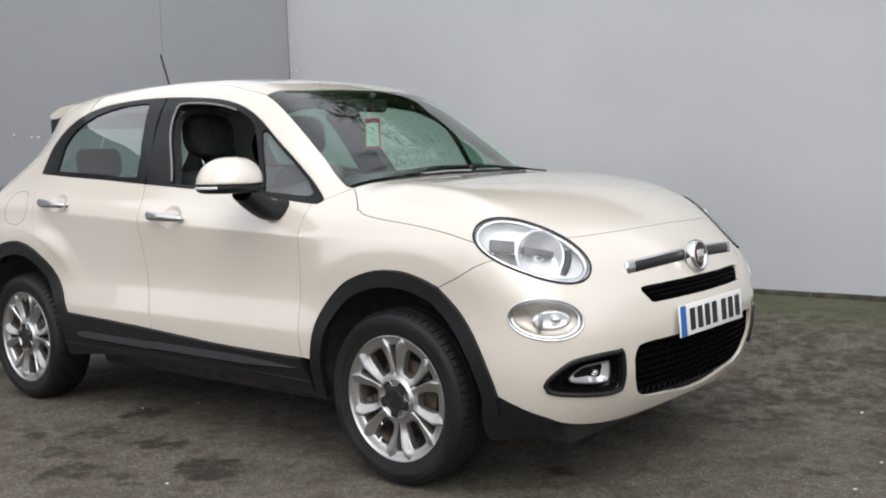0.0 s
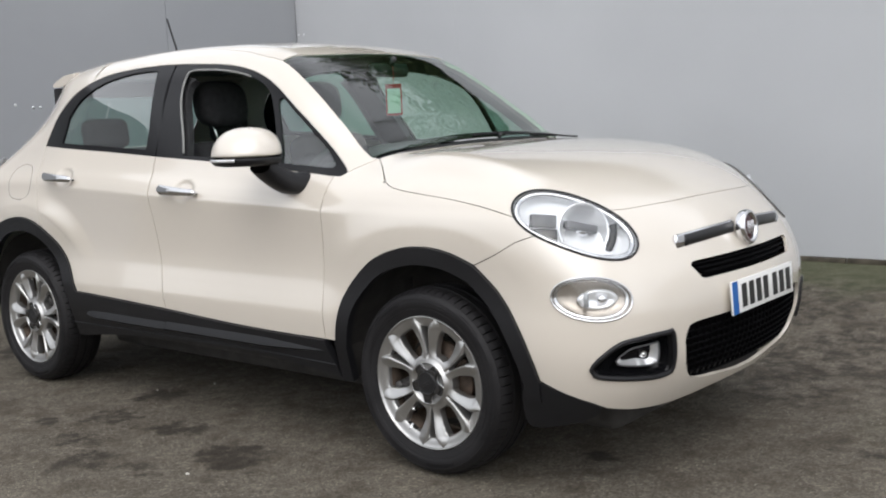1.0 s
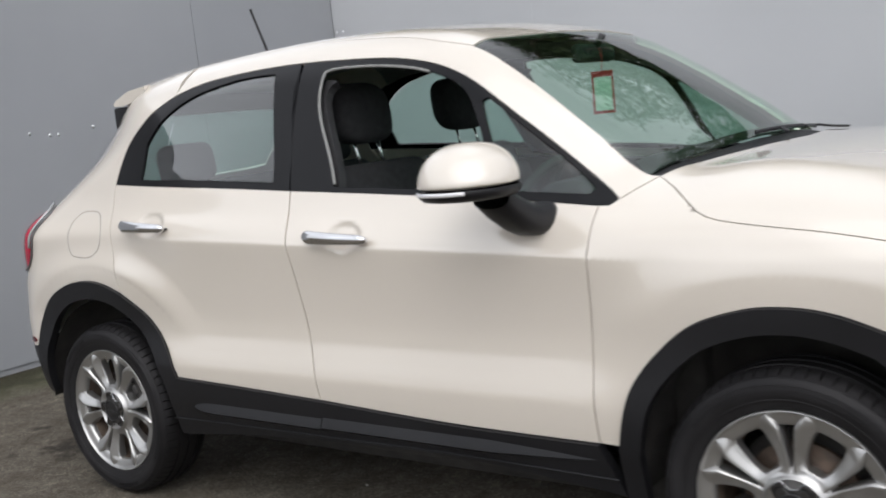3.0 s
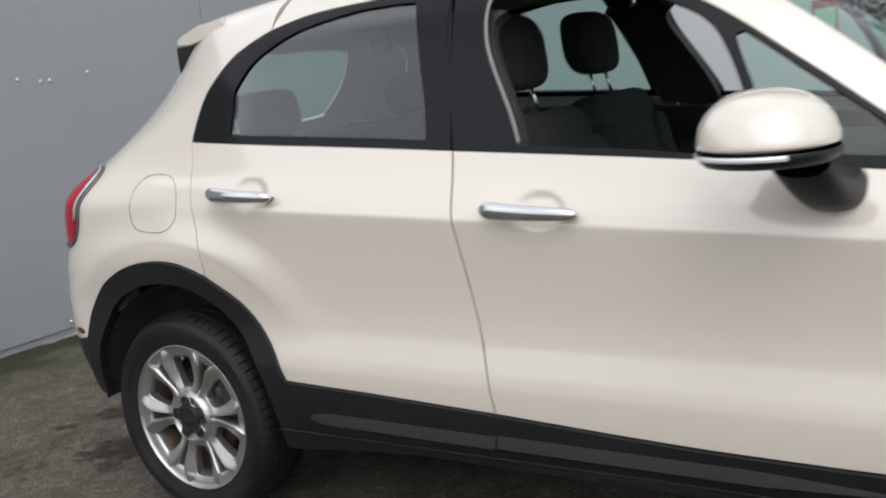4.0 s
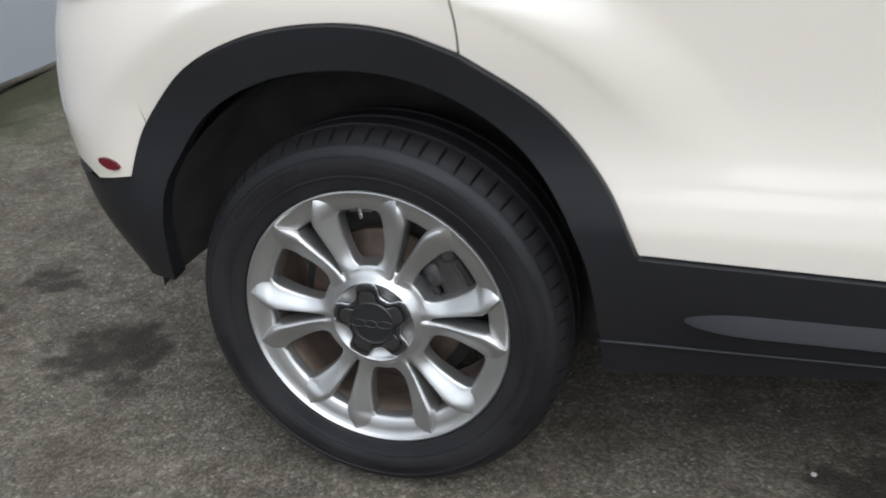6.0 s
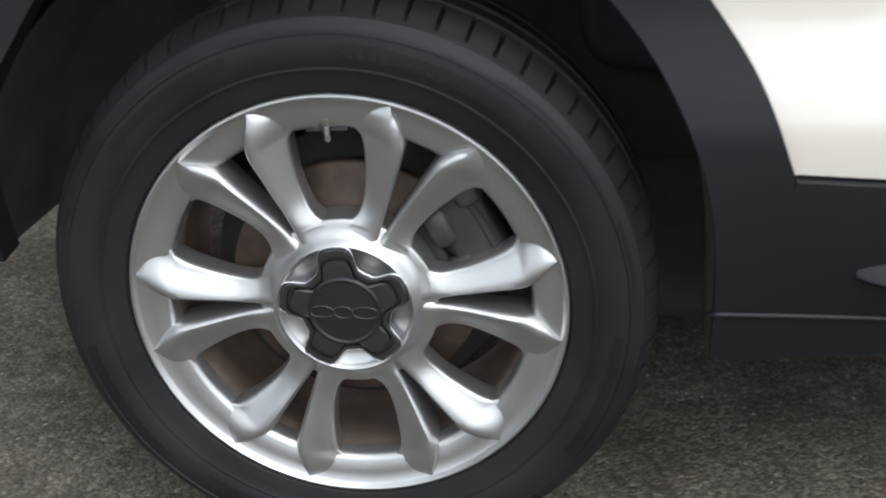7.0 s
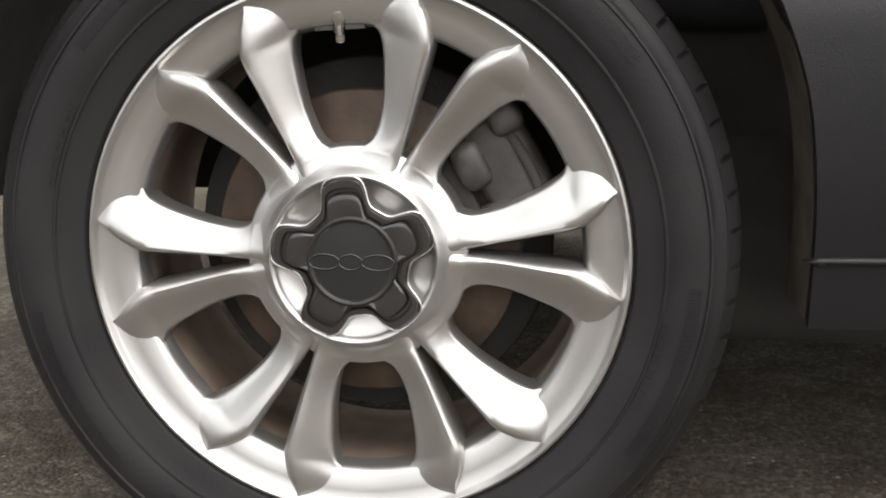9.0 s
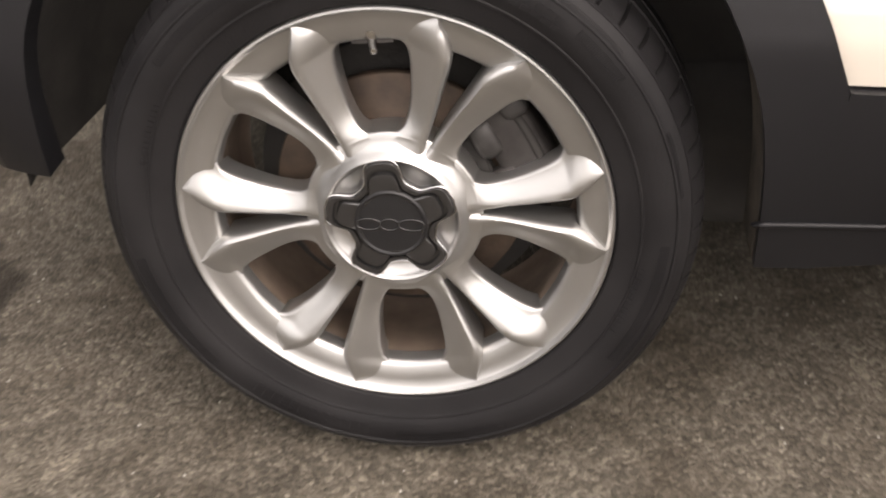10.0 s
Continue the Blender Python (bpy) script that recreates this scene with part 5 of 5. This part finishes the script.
def build_plate():
    m = Matrix.Translation((2.128, 0, 0.598)) @ pose(0, 0, 0, 0, -4, 0)
    ob = part("number_plate", box_bm(-0.004, 0.004, -0.26, 0.26, -0.0555, 0.0555, 0.002), WHITE_PLATE, car, "white number plate with blue side strip and dark bars")
    ob.matrix_basis = m
    part("plate_strip", box_bm(0.0042, 0.0050, -0.258, -0.215, -0.054, 0.054), BLUE_PLATE, ob, smooth=False)
    for i, y in enumerate((-0.165, -0.105, -0.045, 0.015, 0.095, 0.155, 0.215)):
        part("plate_bar", box_bm(0.0042, 0.0052, y - 0.020, y + 0.020, -0.0395, 0.0395), INK, ob, smooth=False)


build_plate()

for flip in (False, True):
    mir = flipped if flip else (lambda s: s)
    n = (-0.72, -0.69, 0.08)
    verts, faces, norms = skin([TAIL_LAMP], way=AFT, offset=0.004, deep=0.03, grid=0.012)
    off = verts - TAIL_LAMP.mean(0)
    far = (off[:, 2] / 0.128) ** 2 + (np.hypot(off[:, 0], off[:, 1]) / 0.112) ** 2
    verts = verts + np.array(n) * (0.018 * np.clip(1 - far, 0, 1) ** 0.7)[:, None]
    tl = part("tail_lamp", mir((verts.tolist(), faces)), RED_LENS, car, "deep red tail lamp with slim clear edge")
    p = TAIL_LAMP + slope(TAIL_LAMP) * 0.004
    part("lamp_edge", mir(sweep(p, ring2(0.004, 0.004, 8), closed=True, up=n)), LAMP_DARK, tl, "grey edge")
    k = int(np.argmin(p[:, 2]))
    q = np.roll(p, -k, 0)
    q = np.array([c for c in q if c[0] > TAIL_LAMP.mean(0)[0] + 0.030])
    q = q[np.argsort(q[:, 2])]
    q = q[q[:, 2] > TAIL_LAMP.mean(0)[2] - 0.03] + (-0.006, 0, 0)
    part("clear_strip", mir(sweep(q + slope(q) * 0.007, ring2(0.007, 0.005, 10), up=n)), LAMP_MID, tl, "clear grey strip along the lamp")

# ---- fuel flap, handles, mirrors, wipers, aerial ----
flap = from_side([(x + 0.03, z) for x, z in [(-1.445, 1.0), (-1.44, 1.05), (-1.41, 1.078), (-1.35, 1.084), (-1.29, 1.074), (-1.252, 1.04), (-1.240, 0.99), (-1.253, 0.95), (-1.292, 0.923), (-1.36, 0.920), (-1.415, 0.93), (-1.44, 0.96), (-1.445, 1.0)]])[:-1]
part("fuel_flap_gap", sweep(flap - slope(flap) * 0.0004, ring2(0.0013, 0.0011, 6), closed=True, up=(0, -1, 0)), DARK_GAP, car, "fine round shut line of the fuel flap")


def build_handle(x0, z0, flip, parent, length=0.255):
    mir = flipped if flip else (lambda s: s)
    xs = np.linspace(0, 1, 25)
    verts, faces = [], []
    rows = []
    for t in xs:
        x, z = x0 + length * t, z0 - 0.012 * t
        y = -0.846
        h = 0.0225 * (1 - 0.36 * t) * min(1, (t + 0.02) * 9) ** 0.5 * min(1, (1.02 - t) * 9) ** 0.5
        d = 0.013 * min(1, (t + 0.03) * 8) ** 0.5 * min(1, (1.03 - t) * 8) ** 0.5
        bow = 0.010 * math.sin(math.pi * min(max(t, 0), 1))
        rows.append([(x, y - bow + d * math.cos(a), z + h * math.sin(a)) for a in np.linspace(0, 2 * math.pi, 20, endpoint=False)])
    n = 20
    verts = [p for r in rows for p in r]
    faces = [(i * n + j, i * n + (j + 1) % n, (i + 1) * n + (j + 1) % n, (i + 1) * n + j) for i in range(len(rows) - 1) for j in range(n)]
    faces += [tuple(range(n))[::-1], tuple(range((len(rows) - 1) * n, len(rows) * n))]
    h = part("door_handle", mir((verts, faces)), CHROME, parent, "chrome bar handle")
    for t in (0.1, 0.9):
        b = box_bm(x0 + length * t - 0.012, x0 + length * t + 0.012, -0.838, -0.80, z0 - 0.010 - 0.012 * t, z0 - 0.003 - 0.012 * t, 0.003)
        if flip:
            bmesh.ops.scale(b, vec=(1, -1, 1), verts=b.verts[:])
            bmesh.ops.reverse_faces(b, faces=b.faces[:])
        part("handle_foot", b, PLASTIC, h)


def build_mirror():
    nu, nv = 48, 28
    cx, cy, cz = 0.560, -0.950, 1.128
    verts, faces = [], []
    for i in range(nu):
        a = 2 * math.pi * i / nu
        for j in range(nv + 1):
            b = -math.pi / 2 + math.pi * j / nv
            c, s = math.cos(b), math.sin(b)
            x, y, z = 0.132 * math.cos(a) * c ** 0.8, 0.128 * math.sin(a) * c ** 0.8, s * (0.100 if s > 0 else 0.018)
            verts.append((cx + x - 0.010 * max(s, 0), cy + y + 0.02 * max(s, 0), cz + z))
    for i in range(nu):
        for j in range(nv):
            a, b = i * (nv + 1) + j, ((i + 1) % nu) * (nv + 1) + j
            faces.append((a, b, b + 1, a + 1))
    m = part("door_mirror", (verts, faces), PAINT, car, "cream door mirror with black foot")

    def ring(k, z):
        return [(cx + 0.132 * k * math.cos(t), cy + 0.128 * k * math.sin(t), z) for t in np.linspace(0, 2 * math.pi, 48, endpoint=False)]

    part("mirror_base", stack([ring(0.99, 1.116), ring(1.003, 1.111), ring(0.985, 1.100), ring(0.90, 1.090), ring(0.7, 1.086)]), PLASTIC, m)
    band = [(cx + 0.1345 * math.cos(t), cy + 0.1305 * math.sin(t), 1.110) for t in np.linspace(radians(170), radians(300), 30)]
    part("mirror_indicator", sweep(band, ring2(0.003, 0.0055, 10)), WHITE_LENS, m, "slim clear indicator strip")
    rows = []
    for px, py, pz, ax, az in ((0.614, -0.935, 1.088, 0.056, 0.030), (0.622, -0.905, 1.060, 0.054, 0.034), (0.632, -0.860, 1.030, 0.053, 0.038), (0.640, -0.825, 1.014, 0.054, 0.040), (0.645, -0.785, 1.010, 0.056, 0.042), (0.648, -0.755, 1.010, 0.056, 0.042)):
        rows.append([(px + ax * np.sign(math.cos(a)) * abs(math.cos(a)) ** 0.75, py + az * 0.4 * math.sin(a), pz + az * np.sign(math.sin(a)) * abs(math.sin(a)) ** 0.75) for a in np.linspace(0, 2 * math.pi, 28, endpoint=False)])
    part("mirror_arm", stack(rows), PLASTIC, m, "black plastic mirror arm")


for flip in (False, True):
    doors = [o for o in car.children if o.name.startswith("front_door")]
    build_handle(-0.155, 0.982, flip, doors[1 if flip else 0])
    doors = [o for o in car.children if o.name.startswith("rear_door")]
    build_handle(-1.055, 1.032, flip, doors[1 if flip else 0], 0.24)
build_mirror()

FRIT = material("black_glass_edge", (0.01, 0.01, 0.01), 0.25)
band = from_top([(0.985, 0), (0.955, -0.3), (0.905, -0.5), (0.855, -0.615)])
panel("windscreen_lower_band", skin([(band, 0), line(band[-1], SCREEN_FOOT[-1]), SCREEN_FOOT[::-1], (from_top([(1.02, 0), (0.985, 0)]), 0)], both=True, offset=-0.0055, deep=0, gap=0.0), FRIT, car, "black lower edge of the windscreen")
band = from_top([(0.325, -0.522), (0.405, -0.3), (0.42, 0)])
panel("windscreen_upper_band", skin([(band, 0), (from_top([(0.42, 0), (0.385, 0)]), 0), SCREEN_TOP[::-1]], both=True, offset=-0.0055, deep=0, gap=0.0), FRIT, car, "black upper edge of the windscreen")

# wipers lying along the foot of the windscreen, and the black cowl there
panel("cowl", skin([np.r_[HOOD_BACK], line(HOOD_BACK[-1], SCREEN_FOOT[-1]), SCREEN_FOOT[::-1], (from_top([(1.02, 0), (1.10, 0)]), 0)], both=True, offset=-0.012, deep=0.01, gap=0, grid=0.03), PLASTIC, car, "black plastic cowl below the windscreen")
for pts in (((1.002, -0.16), (1.012, 0.0), (1.015, 0.14), (1.01, 0.22)), ((1.018, 0.22), (1.0, 0.36), (0.968, 0.47), (0.958, 0.5))):
    q = from_top(list(pts)) + (0, 0, 0.007)
    w = part("wiper", sweep(q, [(-0.005, -0.006), (0.005, -0.006), (0.003, 0.005), (-0.003, 0.005)]), PLASTIC, car, "black wiper blade")
    q = from_top([(1.06, pts[0][1] + 0.1 if pts[0][1] < 0 else 0.52), (pts[1][0] + 0.01, pts[1][1])]) + (0, 0, 0.011)
    part("wiper_arm", sweep(q, ring2(0.006, 0.004, 8)), PLASTIC, w)
aerial = part("aerial", sweep([(-1.075, 0, 1.60), (-1.082, 0, 1.635), (-1.145, 0, 1.795), (-1.150, 0, 1.81)], ring2(0.0052, 0.0052, 10), up=(0, 1, 0)), PLASTIC, car, "short black roof aerial")
v, f = lathe([(0.032, -0.01), (0.03, 0.008), (0.018, 0.022), (0.008, 0.03), (0, 0.03)], 24, "z")
part("aerial_foot", ([(p[0] * 1.3 - 1.07, p[1], p[2] + 1.592) for p in v], f), PLASTIC, aerial)

# tailgate spoiler
sp_y = np.linspace(-0.545, 0.545, 41)
verts, faces, n = [], [], 0
for y in sp_y:
    k = 1 - 0.35 * (abs(y) / 0.545) ** 3
    xb, zt = -1.36 + 0.16 * (abs(y) / 0.545) ** 2, 1.558 - 0.10 * y * y
    xe = -1.62 + 0.215 * (abs(y) / 0.545) ** 2
    row = [(xb, y, zt - 0.002), ((xb + xe) / 2, y, zt - 0.012), (xe + 0.02, y, zt - 0.040), (xe, y, zt - 0.052), (xe + 0.006, y, zt - 0.064), (xe + 0.06, y, zt - 0.066), (xb - 0.05, y, zt - 0.050), (xb, y, zt - 0.03)]
    verts += row
    n = len(row)
faces = [(i * n + j, i * n + (j + 1) % n, (i + 1) * n + (j + 1) % n, (i + 1) * n + j) for i in range(len(sp_y) - 1) for j in range(n)]
faces += [tuple(range(n)), tuple(range((len(sp_y) - 1) * n, len(sp_y) * n))[::-1]]
sharp(part("spoiler", (verts, faces), PAINT, car, "cream roof spoiler above the tailgate"), 40)
for s in (1, -1):
    b = box_bm(-1.43, -1.34, -0.53 if s > 0 else 0.49, -0.49 if s > 0 else 0.53, 1.37, 1.46, 0.006)
    part("spoiler_side", b, PLASTIC, car, "black filler beside the rear window")

# lower black parts
panel("rear_lower_bumper", skin([REAR_LOW[::-1], line(REAR_LOW[0], from_side([(-1.69, 0.385)] * 2)[0]), np.r_[from_side([(-1.69, 0.385), (-1.75, 0.35)]), from_rear([(-0.6, 0.33), (-0.3, 0.33), (0, 0.33)])], (from_rear([(0, 0.33), (0, 0.55)]), 0)], both=True, way=AFT, offset=0.0, deep=0.02, gap=0.0), PLASTIC, car, "black plastic lower rear bumper")
for flip in (False, True):
    low = from_side([(1.745, 0.40), (1.86, 0.342), (1.90, 0.31), (1.865, 0.275), (1.78, 0.248), (1.68, 0.24), (1.67, 0.33), (1.70, 0.40), (1.745, 0.40)])[:-1]
    panel("front_deflector", skin([low], way=FORE, offset=0.004, deep=0.05, mirror=flip, gap=0), PLASTIC, car, "black plastic deflector ahead of the front wheel")
    mir = flipped if flip else (lambda s: s)
    # long raised moulding along the sill
    for x0, x1 in ((-0.78, -0.172), (-0.166, 0.80)):
        q = from_side([(x0, 0.402), ((x0 + x1) / 2, 0.400), (x1, 0.398)])
        q = q + slope(q) * 0.009
        rows = []
        for p in q:
            u = min(1.0, max(p[0] + 0.785, 0.0) / 0.11)
            e = max(0.03, (1 - (1 - u) ** 2) ** 0.5) * min(1.0, max(0.805 - p[0], 0.0) / 0.35 + 0.02) ** 0.7
            rows.append([(p[0], p[1] + 0.006, p[2] + 0.026 * e), (p[0], p[1] - 0.002 * e, p[2] + 0.024 * e), (p[0], p[1] - 0.017 * e, p[2] - 0.010 * e), (p[0], p[1] - 0.018 * e, p[2] - 0.014 * e), (p[0], p[1] - 0.004 * e, p[2] - 0.024 * e), (p[0], p[1] + 0.012, p[2] - 0.026 * e)])
        vv = [p for r in rows for p in r]
        ff = [(i * 6 + j, i * 6 + j + 1, (i + 1) * 6 + j + 1, (i + 1) * 6 + j) for i in range(len(rows) - 1) for j in range(5)]
        sharp(part("sill_moulding", mir((vv, [g[::-1] for g in ff])), PLASTIC, car), 40)
    shapes = [("sill_end", x, y0, z0, z1) for x, y0, z0, z1 in ((-0.866, -0.795, 0.305, 0.49), (0.866, -0.795, 0.29, 0.44))]
    for name, x, y0, z0, z1 in shapes:
        b = box_bm(x - 0.010, x + 0.010, y0, -0.56, z0, z1, 0.003)
        if flip:
            bmesh.ops.scale(b, vec=(1, -1, 1), verts=b.verts[:])
            bmesh.ops.reverse_faces(b, faces=b.faces[:])
        part(name, b, LINER, car)
    b = box_bm(-0.80, 0.80, -0.76, -0.56, 0.300, 0.345, 0.010)
    if flip:
        bmesh.ops.scale(b, vec=(1, -1, 1), verts=b.verts[:])
        bmesh.ops.reverse_faces(b, faces=b.faces[:])
    part("sill_underside", b, LINER, car)
    q = from_side([(-0.900, 0.343), (-0.845, 0.346), (-0.17, 0.352), (0.35, 0.355), (0.845, 0.347)])
    part("sill_bead", mir(sweep(q + slope(q) * 0.0125, ring2(0.004, 0.0035, 8))), PLASTIC, car)
    loop = oval((-1.748, -0.84, 0.588), (-0.5, -0.85, 0.0), (0.6, -0.35, -0.12), 0.024, 0.009, count=22)
    panel("rear_reflector", skin([loop], way=AFT, offset=0.005, deep=0.006, grid=0.012, gap=0, mirror=flip), DARK_RED, car, "small dark red bumper reflector")
part("underbody", box_bm(-1.0, 1.88, -0.58, 0.58, 0.185, 0.42, 0.04), LINER, car)
part("rear_underbody", box_bm(-1.80, -1.0, -0.52, 0.52, 0.34, 0.43, 0.03), LINER, car)
part("rear_floor", box_bm(-1.80, -0.9, -0.54, 0.54, 0.42, 0.80, 0.02), LINER, car)
part("engine_bay", box_bm(0.98, 1.90, -0.54, 0.54, 0.42, 0.86, 0.02), LINER, car)

# ---- cabin ----
LINING = mottled(material("grey_lining", (0.42, 0.42, 0.40), 0.9), 50.0, (0.22, 0.22, 0.21), (0.27, 0.27, 0.258), bump=0.0003, bump_scale=600)
DASH = mottled(material("dash_plastic", (0.03, 0.03, 0.032), 0.6), 30.0, (0.024, 0.024, 0.026), (0.038, 0.038, 0.04), bump=0.0004, bump_scale=500)


def cushion(x0, x1, y0, y1, z0, z1, r, lean=0.0, pivot=None):
    b = box_bm(x0, x1, y0, y1, z0, z1, r, 5)
    if lean:
        bmesh.ops.rotate(b, cent=pivot, matrix=Matrix.Rotation(radians(lean), 3, "Y"), verts=b.verts[:])
    return b


def build_seat(x, y):
    seat = part("front_seat", cushion(x - 0.02, x + 0.50, y - 0.25, y + 0.25, 0.55, 0.70, 0.06), FABRIC, car, "dark grey fabric front seat with headrest")
    part("backrest", cushion(x - 0.07, x + 0.07, y - 0.245, y + 0.245, 0.62, 1.18, 0.06, -14, (x, y, 0.62)), FABRIC, seat)
    for s in (-1, 1):
        part("bolster", cushion(x - 0.06, x + 0.10, y + s * 0.20 - 0.05, y + s * 0.20 + 0.05, 0.66, 1.08, 0.045, -14, (x, y, 0.62)), FABRIC, seat)
        part("headrest_post", sweep([(x - 0.13, y + s * 0.06, 1.14), (x - 0.165, y + s * 0.06, 1.27)], ring2(0.006, 0.006, 8), up=(0, 1, 0)), CHROME, seat)
    nu, nv, verts, faces = 32, 20, [], []
    for i in range(nu):
        a = 2 * math.pi * i / nu
        for j in range(nv + 1):
            b = -math.pi / 2 + math.pi * j / nv
            p = lambda t: math.copysign(abs(t) ** 0.65, t)
            verts.append((x - 0.175 + 0.065 * p(math.cos(a)) * abs(math.cos(b)) ** 0.6 - 0.02 * math.sin(b), y + 0.135 * p(math.sin(a)) * abs(math.cos(b)) ** 0.6, 1.335 + 0.105 * p(math.sin(b))))
    for i in range(nu):
        for j in range(nv):
            a, b = i * (nv + 1) + j, ((i + 1) % nu) * (nv + 1) + j
            faces.append((a, b, b + 1, a + 1))
    part("headrest", (verts, faces), FABRIC, seat)


build_seat(-0.13, -0.36)
build_seat(-0.23, 0.36)
bench = part("rear_bench", cushion(-1.05, -0.58, -0.62, 0.62, 0.52, 0.70, 0.06), FABRIC, car, "dark grey fabric rear bench with headrests")
part("backrest", cushion(-1.10, -0.97, -0.62, 0.62, 0.62, 1.16, 0.06, -16, (-1.03, 0, 0.62)), FABRIC, bench)
for y in (-0.40, 0.40):
    part("headrest", cushion(-1.24, -1.14, y - 0.125, y + 0.125, 1.14, 1.295, 0.046, -8, (-1.19, y, 1.2)), FABRIC, bench)
panel("headlining", skin([DITCH_FORE, DITCH_AFT, from_top([(-1.42, -0.435), (-1.44, 0)]), (from_top([(-1.44, 0), (-0.5, 0), (0.385, 0)]), 0), SCREEN_TOP[::-1]], both=True, grid=0.05, offset=-0.035, deep=0, gap=0.004), LINING, car, "pale grey roof lining")
for flip in (False, True):
    panel("pillar_lining", skin([ARC_FORE[:TIP], line(ARC_FORE[TIP], PILLAR_FOOT[0]), PILLAR_FOOT, SCREEN_SIDE, DITCH_FORE, line(DITCH_FORE[-1], ARC_FORE[0])], offset=-0.03, deep=0, gap=0.0, mirror=flip), LINING, car)
    strip = from_side([(-0.30, 1.12), (-0.09, 1.12), (-0.21, 1.40), (-0.19, 1.46), (-0.42, 1.47), (-0.40, 1.40), (-0.30, 1.12)])[:-1]
    panel("centre_pillar_lining", skin([strip], way=ASIDE, offset=-0.03, deep=0.03, grid=0.04, mirror=flip), DASH, car)
    seal = OPENING + slope(OPENING) * -0.006
    mir = flipped if flip else (lambda s: s)
    start = int(np.argmax((seal[:, 2] > 1.41) & (seal[:, 0] < 0.22)))
    part("window_channel", mir(sweep(seal[start:], ring2(0.005, 0.005, 8), up=(0, -1, 0))), LINING, car, "pale window channel of the open window")
    card = skin([BELT[:-30], from_side([(-0.80, 1.152), (-0.80, 0.55)]), from_side([(-0.80, 0.55), (0.80, 0.50)]), from_side([(0.80, 0.50), (0.82, 1.03)])], way=ASIDE, offset=-0.075, deep=0.02, grid=0.06, mirror=flip)
    panel("door_card", card, DASH, car)
part("cabin_floor", box_bm(-0.84, 0.86, -0.70, 0.70, 0.36, 0.42, 0.01), DASH, car)
part("load_cover", box_bm(-1.72, -1.16, -0.58, 0.58, 0.95, 0.98, 0.01), DASH, car)
dash = part("dashboard", cushion(0.50, 0.98, -0.64, 0.64, 0.70, 1.02, 0.09), DASH, car, "dark plastic dashboard")
part("instrument_hood", cushion(0.46, 0.66, -0.52, -0.20, 0.92, 1.075, 0.06), DASH, dash)
part("bulkhead", box_bm(0.90, 1.0, -0.62, 0.62, 0.40, 1.0, 0.02), LINER, car)
wheel_ring = [(0.0 + 0.18 * math.cos(t), 0.18 * math.sin(t), 0) for t in np.linspace(0, 2 * math.pi, 48, endpoint=False)]
ms = Matrix.Translation((0.40, -0.36, 0.97)) @ pose(0, 0, 0, 0, -64, 0)
sw = part("steering_wheel", sweep([ms @ Vector(p) for p in wheel_ring], ring2(0.015, 0.015, 10), closed=True, up=(0.8, 0.1, 0.4)), DASH, car, "dark three spoke steering wheel")
v, f = lathe([(0.055, 0.02), (0.06, 0.0), (0.05, -0.02), (0.0, -0.025)], 32, "z")
part("steering_boss", ([tuple(ms @ Vector((p[0], p[1], -p[2]))) for p in v], f), DASH, sw)
for a in (0, 90, -90):
    b = box_bm(0.04, 0.17, -0.016, 0.016, -0.008, 0.008, 0.004)
    bmesh.ops.transform(b, matrix=ms @ pose(0, 0, 0, 0, 0, a), verts=b.verts[:])
    part("steering_spoke", b, DASH, sw)
rear_view = part("rear_view_mirror", cushion(0.40, 0.44, -0.12, 0.12, 1.415, 1.475, 0.018), DASH, car, "dark rear view mirror")
part("mirror_stem", sweep([(0.43, 0, 1.46), (0.46, 0, 1.50)], ring2(0.012, 0.012, 8), up=(0, 1, 0)), DASH, rear_view)

TAG_RED = material("tag_red", (0.62, 0.03, 0.035), 0.45)
TAG_WHITE = material("tag_paper", (0.88, 0.89, 0.87), 0.5)
tag = tagged(empty("hanging_tag"), "red and white card tag hanging from the mirror", "tag")
tag.matrix_basis = Matrix.Translation((0.445, 0.0, 1.335)) @ pose(0, 0, 0, 0, 2, -48)
part("card", box_bm(-0.001, 0.001, -0.036, 0.036, -0.088, 0.050, 0.0), TAG_RED, tag, smooth=False)
part("paper", box_bm(0.0012, 0.002, -0.029, 0.029, -0.078, 0.030, 0.0), TAG_WHITE, tag, smooth=False)
part("loop", sweep([(0, 0, 0.046), (-0.004, 0.004, 0.09), (-0.006, 0.0, 0.125)], ring2(0.0015, 0.0015, 6), up=(0, 1, 0)), TAG_RED, tag)
